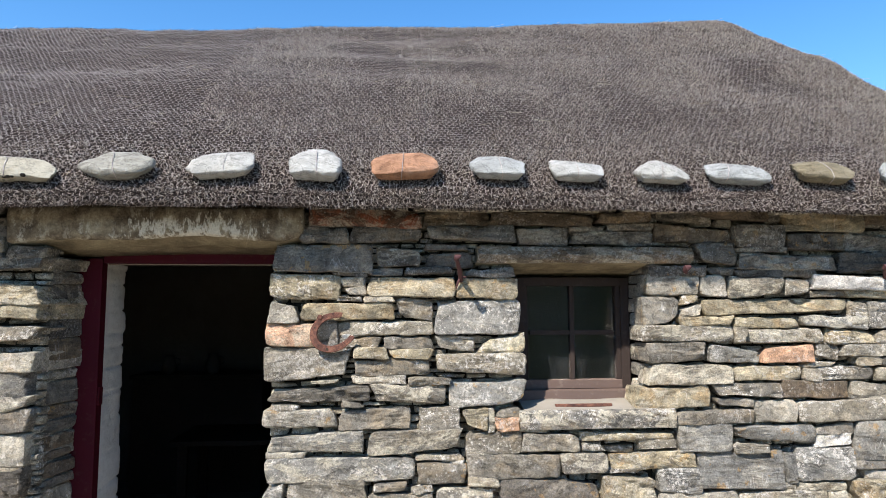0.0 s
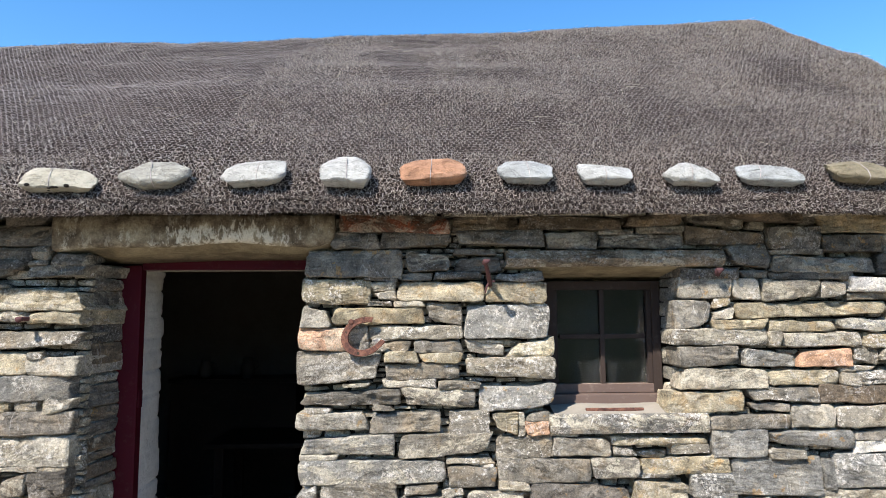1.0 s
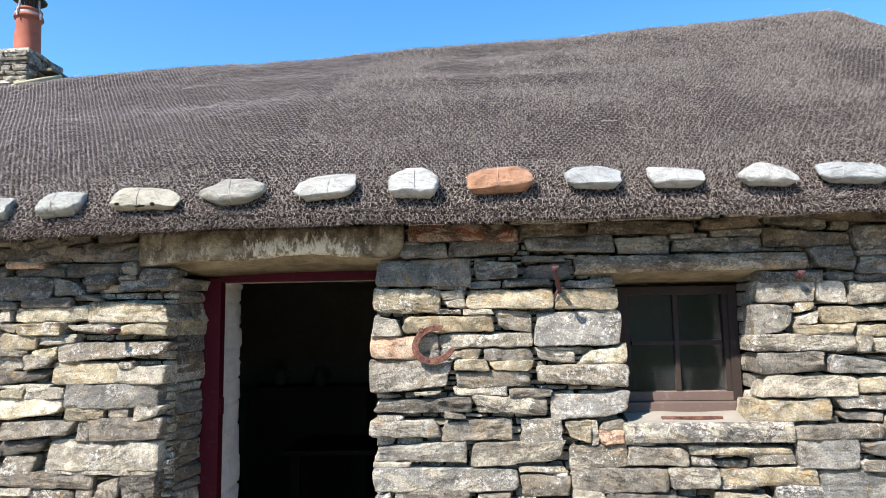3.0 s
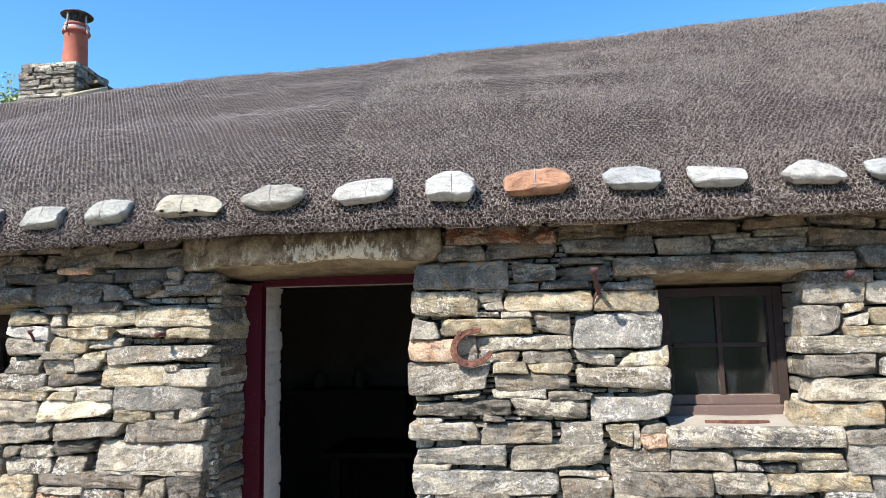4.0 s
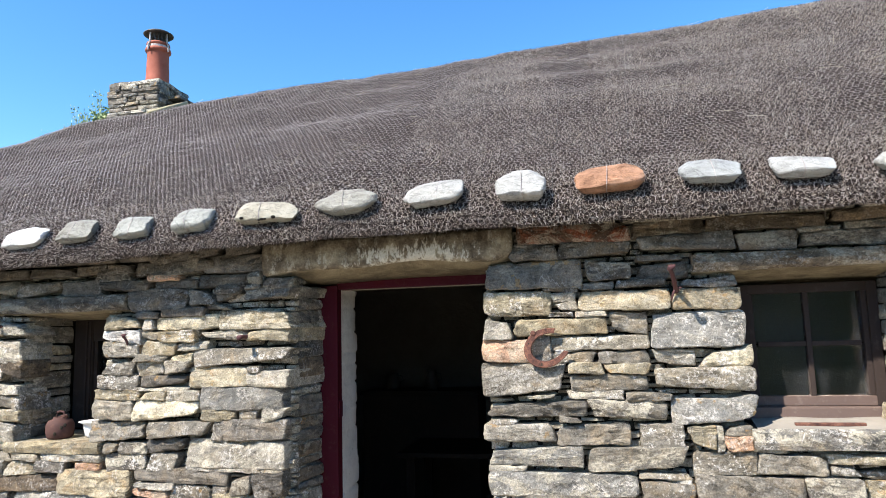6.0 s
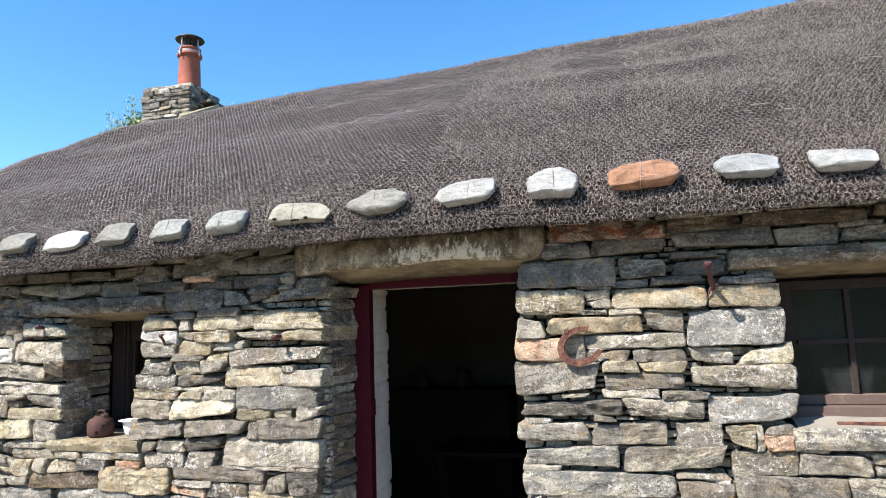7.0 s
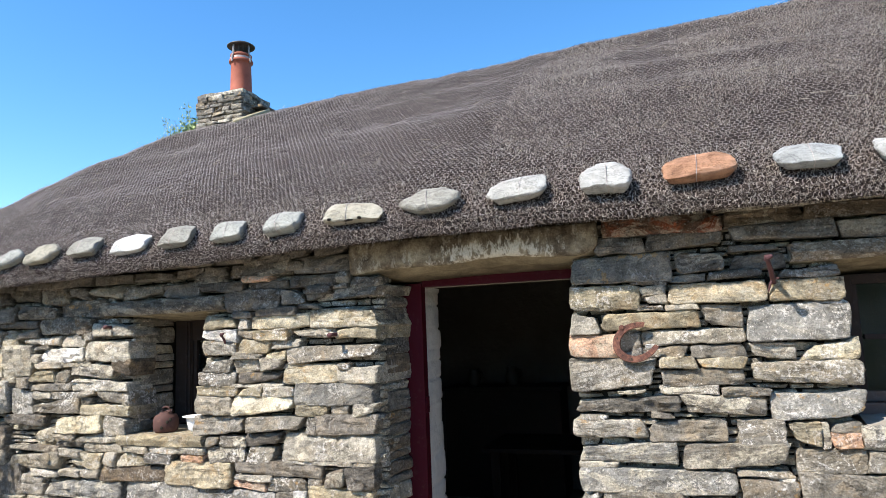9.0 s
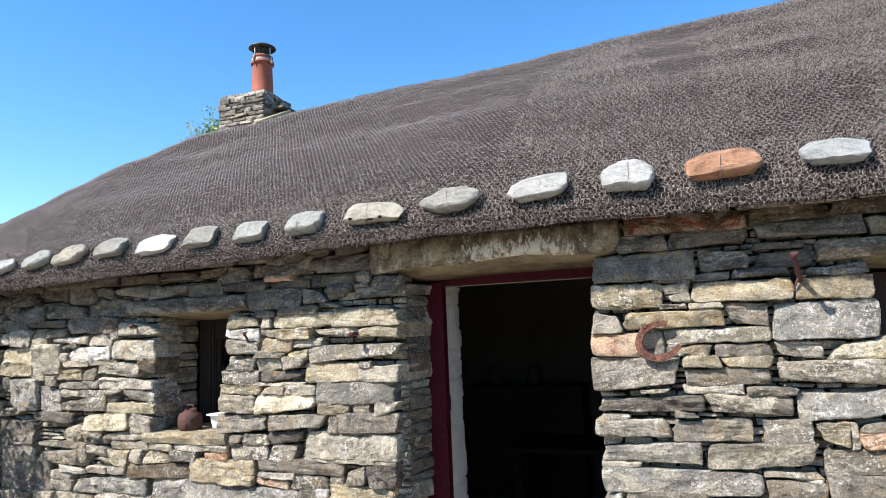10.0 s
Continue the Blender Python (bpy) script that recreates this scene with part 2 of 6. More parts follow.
def thatch_material():
    n = Nodes("heather_thatch")
    fine = n.noise(120, 5, 0.75)
    streak = n.noise(60, 4, 0.7, vec=n.scaled((1.0, 0.25, 0.25)))
    big = n.noise(1.6, 4, 0.6, distort=0.5)
    c = n.ramp(n.math("ADD", n.math("MULTIPLY", fine, 0.6), n.math("MULTIPLY", streak, 0.4)), (0.40, (0.006, 0.0045, 0.004)), (0.48, (0.035, 0.025, 0.022)), (0.56, (0.095, 0.073, 0.064)), (0.66, (0.22, 0.183, 0.163)))
    c = n.mix(0.6, c, n.ramp(big, (0.3, 0.7), (0.7, 1.2)), "MULTIPLY")
    return n.done(c, 0.9, 0, n.bump(n.math("ADD", fine, streak), 1.0, 0.02), 0.2)


def wire_material():
    n = Nodes("galvanised_wire")
    c = n.ramp(n.noise(30, 3), (0.3, (0.232, 0.185, 0.166)), (0.7, (0.485, 0.435, 0.408)))
    return n.done(c, 0.55, 0.25, None, 0.5)


def paint(name, col, rough=0.45, wear=0.25, under=(0.2, 0.15, 0.1)):
    n = Nodes(name)
    w = n.ramp(n.noise(22, 6, 0.7), (0.55, 0.0), (0.7, 1.0))
    c = n.mix(n.math("MULTIPLY", w, wear), col, under)
    c = n.mix(0.5, c, n.ramp(n.noise(5, 4), (0.3, 0.75), (0.7, 1.15)), "MULTIPLY")
    return n.done(c, rough, 0, n.bump(n.noise(35, 5, vec=n.scaled((1, 1, 0.12))), 0.25, 0.004), 0.25)


def limewash(name, col):
    n = Nodes(name)
    c = n.ramp(n.noise(6, 5, 0.65), (0.3, tuple(v * 0.78 for v in col)), (0.6, col))
    c = n.mix(n.ramp(n.noise(30, 5, 0.7), (0.62, 0.0), (0.72, 0.5)), c, (0.2, 0.18, 0.15))
    return n.done(c, 0.9, 0, n.bump(n.noise(18, 6, 0.65), 0.6, 0.015), 0.2)


def rust():
    n = Nodes("rusted_iron")
    c = n.ramp(n.noise(45, 6, 0.7), (0.34, (0.045, 0.022, 0.018)), (0.5, (0.115, 0.05, 0.036)), (0.66, (0.23, 0.105, 0.068)))
    return n.done(c, 0.85, 0.15, n.bump(n.noise(120, 5, 0.7), 0.6, 0.003), 0.3)


def gravel():
    n = Nodes("bounce_yard_gravel")
    c = n.ramp(n.voronoi(70.0, out="Color"), (0.2, (0.285, 0.24, 0.178)), (0.8, (0.50, 0.43, 0.325)))
    c = n.mix(0.5, c, n.ramp(n.noise(1.5, 5), (0.3, 0.7), (0.7, 1.2)), "MULTIPLY")
    return n.done(c, 0.95, 0, n.bump(n.voronoi(70.0), 0.8, 0.01), 0.2)


def grass():
    n = Nodes("grass")
    c = n.ramp(n.noise(0.6, 6, 0.7), (0.3, (0.014, 0.021, 0.009)), (0.55, (0.03, 0.041, 0.016)), (0.75, (0.06, 0.066, 0.03)))
    return n.done(c, 0.95, 0, n.bump(n.noise(30, 5, 0.7), 1.0, 0.03), 0.1)


M_CORE, M_THATCH, M_WIRE, M_RUST, M_GRASS, M_GRAVEL = rubble_core(), thatch_material(), wire_material(), rust(), grass(), gravel()
# near black and without gloss, so the table sinks into the unlit room
M_TABLE = paint("unlit_table_wood", (0.009, 0.007, 0.006), 0.6, 0.4, (0.035, 0.025, 0.018))
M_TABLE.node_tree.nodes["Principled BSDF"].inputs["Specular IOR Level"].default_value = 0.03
M_POTIRON = paint("dark_rusted_pot_iron", (0.075, 0.036, 0.030), 0.8, 0.6, (0.15, 0.07, 0.05))
M_HOLE_SHADE = paint("black_hole_shade", (0.010, 0.008, 0.006), 0.95, 0.4, (0.022, 0.017, 0.012))
# pale crockery toned down to suit the room's dimness
M_CLAY = paint("unlit_stoneware", (0.055, 0.052, 0.047), 0.6, 0.3, (0.05, 0.045, 0.04))
M_IRON = paint("dark_mauve_iron", (0.075, 0.032, 0.033), 0.8, 0.5, (0.13, 0.07, 0.055))
M_RED = paint("maroon_gloss_paint", (0.05, 0.003, 0.008), 0.6, 0.08)
M_RED.node_tree.nodes["Principled BSDF"].inputs["Specular IOR Level"].default_value = 0.12
# lighter copy of the window timber, for the sunlit rail and sill board
M_WOOD = paint("sunlit_brown_window_wood", (0.125, 0.085, 0.07), 0.8, 0.6, (0.20, 0.155, 0.125))
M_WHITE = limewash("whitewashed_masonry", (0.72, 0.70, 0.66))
# limewash toned far down: the room's lack of light sits in the colour
M_INNER = limewash("limewash_darkened_unlit", (0.125, 0.112, 0.095))
M_SILL = limewash("pale_lime_mortar", (0.27, 0.24, 0.20))
# darker copies of the same timber, with the recess's shade in the colour
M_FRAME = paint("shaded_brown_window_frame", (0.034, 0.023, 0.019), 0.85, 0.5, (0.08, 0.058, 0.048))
M_DARKWOOD = paint("timber_darkened_for_shade", (0.028, 0.019, 0.015), 0.85, 0.5, (0.055, 0.042, 0.034))



def stems_material():
    """Loose heather stems: each one takes its own brown, grey or straw tone."""
    n = Nodes("heather_stems")
    g = n.t.nodes.new("ShaderNodeNewGeometry")
    c = n.ramp(g.outputs["Random Per Island"], (0.0, (0.022, 0.014, 0.012)), (0.45, (0.055, 0.038, 0.033)), (0.70, (0.135, 0.104, 0.09)), (0.87, (0.33, 0.283, 0.25)), (1.0, (0.66, 0.61, 0.55)))
    return n.done(c, 0.75, 0, None, 0.35)


def bleached_material():
    """Sun-bleached heather tips on the exposed end of the roof."""
    n = Nodes("bleached_heather")
    g = n.t.nodes.new("ShaderNodeNewGeometry")
    c = n.ramp(g.outputs["Random Per Island"], (0.0, (0.16, 0.125, 0.105)), (0.5, (0.39, 0.325, 0.278)), (1.0, (0.68, 0.61, 0.54)))
    return n.done(c, 0.75, 0, None, 0.3)


def straw_material():
    n = Nodes("bleached_straw")
    g = n.t.nodes.new("ShaderNodeNewGeometry")
    c = n.ramp(g.outputs["Random Per Island"], (0.0, (0.30, 0.24, 0.16)), (1.0, (0.62, 0.56, 0.44)))
    return n.done(c, 0.7, 0, None, 0.3)


def lintel_material():
    n = Nodes("limewashed_lintel_stone")
    c = n.ramp(n.noise(12, 5, 0.65), (0.36, (0.065, 0.048, 0.032)), (0.5, (0.16, 0.125, 0.085)), (0.66, (0.31, 0.26, 0.18)))
    drip = n.ramp(n.noise(17, 8, 0.8, vec=n.scaled((1.1, 1.0, 0.6)), distort=0.2), (0.53, 0.0), (0.58, 1.0))
    drip = n.math("MULTIPLY", drip, n.ramp(n.noise(2.6, 3, 0.6), (0.40, 0.15), (0.54, 1.0)))
    c = n.mix(n.math("MULTIPLY", drip, 0.5), c, (0.60, 0.555, 0.455))
    # a broad patch of old limewash left near the middle of the lower edge
    at = n.t.nodes.new("ShaderNodeSeparateXYZ")
    n.link(n.vec, at.inputs[0])
    away = n.math("ADD", n.math("POWER", n.math("MULTIPLY", n.math("ADD", at.outputs[0], 1.0), 3.2), 2.0), n.math("POWER", n.math("MULTIPLY", n.math("SUBTRACT", at.outputs[2], 1.845), 15.0), 2.0))
    ragged = n.math("SUBTRACT", n.noise(20, 8, 0.78, vec=n.scaled((1.3, 1.0, 0.55), shift=(3.0, 0.0, 1.0))), n.math("MULTIPLY", away, 0.11))
    c = n.mix(n.ramp(ragged, (0.42, 0.0), (0.47, 0.85)), c, (0.60, 0.555, 0.46))
    c = n.mix(0.6, c, n.ramp(n.noise(90, 4, 0.7), (0.3, 0.6), (0.65, 1.2)), "MULTIPLY")
    return n.done(c, 0.9, 0, n.bump(n.noise(50, 6, 0.7), 0.8, 0.012), 0.2)


def soffit_material():
    """The smoother underside of the lintel: a lighter tan, with bounced light put into the colour."""
    n = Nodes("tan_lintel_underside")
    c = n.ramp(n.noise(9, 5, 0.6, distort=0.4), (0.32, (0.14, 0.112, 0.073)), (0.48, (0.24, 0.196, 0.128)), (0.66, (0.34, 0.286, 0.19)))
    c = n.mix(0.5, c, n.ramp(n.noise(85, 4, 0.7), (0.3, 0.65), (0.65, 1.2)), "MULTIPLY")
    return n.done(c, 0.9, 0, n.bump(n.noise(30, 7, 0.7), 1.0, 0.02), 0.2)


def terracotta():
    n = Nodes("terracotta")
    c = n.ramp(n.noise(14, 5, 0.6), (0.3, (0.27, 0.075, 0.045)), (0.7, (0.36, 0.11, 0.068)))
    c = n.mix(n.ramp(n.noise(5, 4, 0.6), (0.6, 0.0), (0.8, 0.35)), c, (0.2, 0.1, 0.07))
    return n.done(c, 0.75, 0, n.bump(n.noise(60, 4), 0.2, 0.003), 0.3)


def pebble_material(name, a, b, pits=0.0, bands=0.3, lichen=0.2):
    """Beach and field stones tied along the eave."""
    n = Nodes(name)
    c = n.ramp(n.noise(14, 6, 0.65), (0.3, a), (0.68, b))
    band = n.noise(10, 5, 0.65, vec=n.scaled((0.8, 2.0, 6.0)), distort=1.0)
    c = n.mix(bands, c, n.ramp(band, (0.32, 0.45), (0.46, 1.0), (0.54, 0.85), (0.68, 1.3)), "MULTIPLY")
    pit = n.ramp(n.noise(150, 3, 0.6), (0.36, 0.0), (0.44, 1.0))
    c = n.mix(pits, c, pit, "MULTIPLY")
    c = n.mix(n.math("MULTIPLY", n.ramp(n.noise(9, 4, 0.6), (0.58, 0.0), (0.68, 1.0)), lichen), c, (0.36, 0.35, 0.30))
    crack = n.ramp(n.noise(7, 6, 0.65, vec=n.scaled((0.7, 1.6, 2.0)), distort=0.8), (0.482, 1.0), (0.496, 0.15), (0.504, 0.15), (0.518, 1.0))
    c = n.mix(0.35, c, crack, "MULTIPLY")
    h = n.math("ADD", n.math("MULTIPLY", band, bands * 0.7), n.math("ADD", n.math("MULTIPLY", pit, pits * 0.6), n.math("MULTIPLY", n.noise(90, 5, 0.7), 0.3)))
    return n.done(c, 0.85, 0, n.bump(h, 1.0, 0.022), 0.3)


PEBBLE = {
    "white": pebble_material("white_field_stone", (0.255, 0.248, 0.227), (0.425, 0.414, 0.389), 0.06, 0.45),
    "chalk": pebble_material("bright_quartz_stone", (0.40, 0.39, 0.37), (0.60, 0.59, 0.56), 0.06, 0.5, 0.1),
    "pitted": pebble_material("pitted_white_stone", (0.284, 0.273, 0.248), (0.425, 0.412, 0.376), 0.22, 0.3, 0.1),
    "cream": pebble_material("cream_holed_stone", (0.255, 0.234, 0.181), (0.383, 0.351, 0.279), 0.1, 0.4, 0.3),
    "grey": pebble_material("banded_grey_stone", (0.216, 0.203, 0.173), (0.321, 0.307, 0.264), 0.12, 0.7),
    "pale": pebble_material("pale_green_grey_stone", (0.219, 0.219, 0.195), (0.340, 0.337, 0.302), 0.06, 0.4),
    "blue": pebble_material("blue_white_stone", (0.213, 0.213, 0.203), (0.354, 0.358, 0.343), 0.06, 0.5),
    "orange": pebble_material("rust_orange_stone", (0.182, 0.091, 0.051), (0.428, 0.227, 0.134), 0.08, 0.45, 0.12),
    "olive": pebble_material("olive_brown_slab", (0.148, 0.121, 0.076), (0.234, 0.195, 0.126), 0.1, 0.6, 0.1),
}


def glass_material():
    n = Nodes("old_window_glass")
    # milky film in smears, painting a greyish sheen onto the panes
    n.link(n.ramp(n.noise(9, 5, 0.6, vec=n.scaled((1.0, 1.0, 0.6)), distort=0.5), (0.40, 0.997), (0.70, 0.980)), n.bsdf.inputs["Transmission Weight"])
    n.bsdf.inputs["IOR"].default_value = 1.5
    return n.done((0.86, 0.87, 0.88), 0.015, 0, n.bump(n.noise(7, 2), 0.05, 0.01), 0.5)


def metal_material():
    n = Nodes("weathered_zinc")
    c = n.ramp(n.noise(20, 4), (0.3, (0.05, 0.045, 0.042)), (0.7, (0.14, 0.13, 0.12)))
    return n.done(c, 0.6, 0.4)


def enamel():
    n = Nodes("white_enamel")
    c = n.mix(n.ramp(n.noise(18, 4), (0.68, 0.0), (0.72, 1.0)), (0.82, 0.82, 0.8), (0.12, 0.08, 0.06))
    return n.done(c, 0.2, 0, None, 0.5)


def leaf():
    n = Nodes("fresh_leaf")
    g = n.t.nodes.new("ShaderNodeNewGeometry")
    c = n.ramp(g.outputs["Random Per Island"], (0.0, (0.15, 0.22, 0.13)), (0.6, (0.25, 0.33, 0.17)), (1.0, (0.40, 0.45, 0.18)))
    return n.done(c, 0.6, 0, None, 0.3)


def pole_wood():
    n = Nodes("peeled_pole_wood")
    c = n.ramp(n.noise(20, 4, vec=n.scaled((1, 6, 6))), (0.3, (0.22, 0.18, 0.10)), (0.7, (0.42, 0.37, 0.23)))
    return n.done(c, 0.7)


M_SOFFIT, M_BLEACHED = soffit_material(), bleached_material()
M_STEMS, M_STRAW, M_LINTEL, M_POT, M_GLASS, M_ZINC, M_ENAMEL, M_LEAF, M_POLE = (
    stems_material(), straw_material(), lintel_material(), terracotta(), glass_material(), metal_material(), enamel(), leaf(), pole_wood())

# ---------------------------------------------------------------- plan
Y0 = 2.90                            # plane of the front wall's stone faces
DOOR = (-1.64, -0.69, 1.74)          # opening in the stonework: x from, x to, head
WIN = (0.45, 1.06, 1.03, 1.70)       # x from, x to, sill, head
LWIN = (-3.27, -2.77, 0.955, 1.64)
WALL_X, WALL_TOP, WALL_T = (-5.35, 2.88), 1.96, 0.72
BACK_Y = 6.6
EAVE_Y = 2.70

# ---------------------------------------------------------------- ground


def ground():
    bm = bmesh.new()
    xs = [-400, -120, -60] + [-30 + 2 * i for i in range(31)] + [60, 120, 400]
    ys = [-400, -160, -80, -50, -40] + [-34 + 1.5 * i for i in range(31)] + [20, 30, 60, 120, 400]
    grid = [[bm.verts.new((x, y, 0 if y > -5 else 5.5 * (1 - math.exp(-((y + 5) / 14) ** 2)) + 0.25 * noise.noise((x * 0.15, y * 0.15, 0)) * min(1, (-5 - y) / 4))) for x in xs] for y in ys]
    for a, b in zip(grid, grid[1:]):
        for i in range(len(xs) - 1):
            bm.faces.new((a[i], a[i + 1], b[i + 1], b[i]))
    return tagged(part("ground", bm, M_GRASS, smooth=True), "rough green grass sloping up to a low bank", "ground", kind="structure")


ground()
# unseen yard, pale and warm so that it bounces light onto the wall
tagged(part("yard", box_bm((-9.0, -6.0, -0.05), (7.0, Y0 + 0.05, 0.004)), M_GRAVEL), "unseen gravel yard, kept pale to bounce light onto the wall", "yard", kind="structure")

# ---------------------------------------------------------------- walls


def wall_core():
    """The front wall behind its facing stones, with the three openings cut through."""
    bm = bmesh.new()
    y0, y1 = Y0 + 0.09, Y0 + WALL_T
    g = 0.07
    holes = [(a - g, b + g, c - (g if c else 0), d + g) for a, b, c, d in ((DOOR[0], DOOR[1], 0.0, DOOR[2]), WIN, LWIN)]
    cuts_x = sorted({*WALL_X, *(v for h in holes for v in h[:2])})
    for xa, xb in zip(cuts_x, cuts_x[1:]):
        xm = (xa + xb) / 2
        h = [k for k in holes if k[0] < xm < k[1]]
        spans = [(0.0, h[0][2]), (h[0][3], WALL_TOP)] if h else [(0.0, WALL_TOP)]
        for za, zb in spans:
            if zb - za > 0.01:
                box(bm, (xa, y0, za), (xb, y1, zb))
    bmesh.ops.remove_doubles(bm, verts=bm.verts[:], dist=0.0005)
    return tagged(part("wall_front", bm, M_CORE), "thick drystone front wall of grey and tan split stone", "wall", kind="structure")


wall_front = wall_core()


def plain_wall(name, lo, hi, material, label):
    return tagged(part(name, box_bm(lo, hi), material), label, "wall", kind="structure")


plain_wall("wall_back", (WALL_X[0], BACK_Y - 0.6, 0), (WALL_X[1], BACK_Y, 2.3), M_INNER, "plain limewashed back wall, darkened for the unlit room")
plain_wall("wall_left", (WALL_X[0], Y0 + WALL_T + 0.003, 0), (WALL_X[0] + 0.6, BACK_Y - 0.603, 2.3), STONE["d"], "plain grey stone gable wall")
plain_wall("wall_right", (WALL_X[1] - 0.6, Y0 + WALL_T + 0.003, 0), (WALL_X[1], BACK_Y - 0.603, 2.3), STONE["d"], "plain grey stone gable wall")
tagged(part("floor", box_bm((WALL_X[0] + 0.6, Y0, -0.06), (WALL_X[1] - 0.6, BACK_Y - 0.6, 0.012)), M_INNER), "trodden earth floor, darkened for the unlit room", "floor", kind="structure")

# ---------------------------------------------------------------- thatched roof
XL, XR, YB = -5.70, 3.12, 6.88


def smin(a, b, k=0.35):
    h = max(k - abs(a - b), 0) / k
    return min(a, b) - h * h * k * 0.25


def roof_d(x, y):
    d = smin(y - EAVE_Y, YB - y, 0.5)
    d = smin(d, (XR - x) * 3.1, 0.35)
    return smin(d, (x - XL) * 1.33, 0.5)


def eave_drop(x):
    return -0.03 * max(0.0, -1.3 - x) + 0.012 * noise.noise((x * 1.7, 9.0, 0)) + 0.008 * noise.noise((x * 6.3, 4.0, 0))


def roof_z(x, y):
    d = max(roof_d(x, y), 0)
    z = 1.985 + 0.10 * (1 - math.exp(-d / 0.06)) + 0.86 * d - 0.045 * d * d
    z += (0.010 + 0.038 * (x + 0.5)) * min(d / 1.7, 1.2) + eave_drop(x) * math.exp(-d / 0.7)
    z += (0.03 * noise.noise((x * 1.2, y * 1.6, 0.4)) + 0.046 * noise.noise((x * 0.5, y * 3.4, 2.4))) * min(1, d) + 0.010 * noise.noise((x * 5, y * 5, 7))
    z += 0.05 * math.exp(-((x + 4.72) / 0.42) ** 2) * min(1, d)
    z -= 0.036 * min(max((x + 2.5) / 0.6, 0), max((1.1 - x) / 0.5, 0), 1) * min(d / 1.6, 1) ** 2
    return z


def roof_normal(x, y, e=0.03):
    return Vector((roof_z(x - e, y) - roof_z(x + e, y), roof_z(x, y - e) - roof_z(x, y + e), 2 * e)).normalized()


def roof():
    bm = bmesh.new()
    nx = 200
    xs = [XL + (XR - XL) * i / nx for i in range(nx + 1)]
    ds = [0, 0.015, 0.04, 0.08, 0.13] + [0.18 + 0.055 * i for i in range(36)]
    ys = [EAVE_Y + d for d in ds] + [YB - d for d in ds[::-3] if YB - d > EAVE_Y + ds[-1] + 0.02]
    top = [[bm.verts.new((x, y, roof_z(x, y))) for x in xs] for y in ys]
    for a, b in zip(top, top[1:]):
        for i in range(nx):
            bm.faces.new((a[i], a[i + 1], b[i + 1], b[i]))
    low = [[bm.verts.new((x, y + 0.006 * noise.noise((x * 9, 3, z)), z + eave_drop(x) + 0.010 * noise.noise((x * 6, 0, z)))) for x in xs] for y, z in
           ((EAVE_Y - 0.012, 1.985), (EAVE_Y - 0.006, 1.955), (EAVE_Y + 0.045, 1.935), (Y0 + 0.12, 2.0), (Y0 + WALL_T, 2.15), (4.7, 3.2), (BACK_Y - 0.5, 2.15), (YB, 1.95))]
    rows = [top[0]] + low + [top[-1]]
    for a, b in zip(rows, rows[1:]):
        for i in range(nx):
            bm.faces.new((b[i], b[i + 1], a[i + 1], a[i]))
    bmesh.ops.recalc_face_normals(bm, faces=bm.faces[:])
    return tagged(part("thatched_roof", bm, M_THATCH, smooth=True), "old dark heather thatch under wire netting, hipped ends", "roof", kind="structure")


thatched_roof = roof()


def bars(name, a, b, r, material, sides=3):
    """Many thin straight bars as one mesh: arrays of start points, end points and radii."""
    a, b = np.asarray(a, float), np.asarray(b, float)
    r = np.broadcast_to(np.asarray(r, float), (len(a),))
    d = b - a
    d /= np.linalg.norm(d, axis=1)[:, None] + 1e-9
    ref = np.where(np.abs(d[:, 2:3]) > 0.9, [[1.0, 0, 0]], [[0, 0, 1.0]])
    s = np.cross(d, ref)
    s /= np.linalg.norm(s, axis=1)[:, None]
    u = np.cross(s, d)
    rings = []
    for k in range(sides):
        w = 2 * math.pi * k / sides
        o = (s * math.cos(w) + u * math.sin(w)) * r[:, None]
        rings += [a + o, b + o * 0.8]
    v = np.stack(rings, 1).reshape(-1, 3)
    n, m = len(a), 2 * sides
    quads = np.array([[2 * k, 2 * ((k + 1) % sides), 2 * ((k + 1) % sides) + 1, 2 * k + 1] for k in range(sides)])
    f = (np.arange(n)[:, None, None] * m + quads[None]).reshape(-1, 4)
    me = bpy.data.meshes.new(name)
    me.vertices.add(len(v))
    me.vertices.foreach_set("co", v.ravel())
    me.loops.add(f.size)
    me.loops.foreach_set("vertex_index", f.ravel())
    me.polygons.add(len(f))
    me.polygons.foreach_set("loop_start", np.arange(0, f.size, 4))
    me.update(calc_edges=True)
    me.materials.append(material)
    return new(name, me)


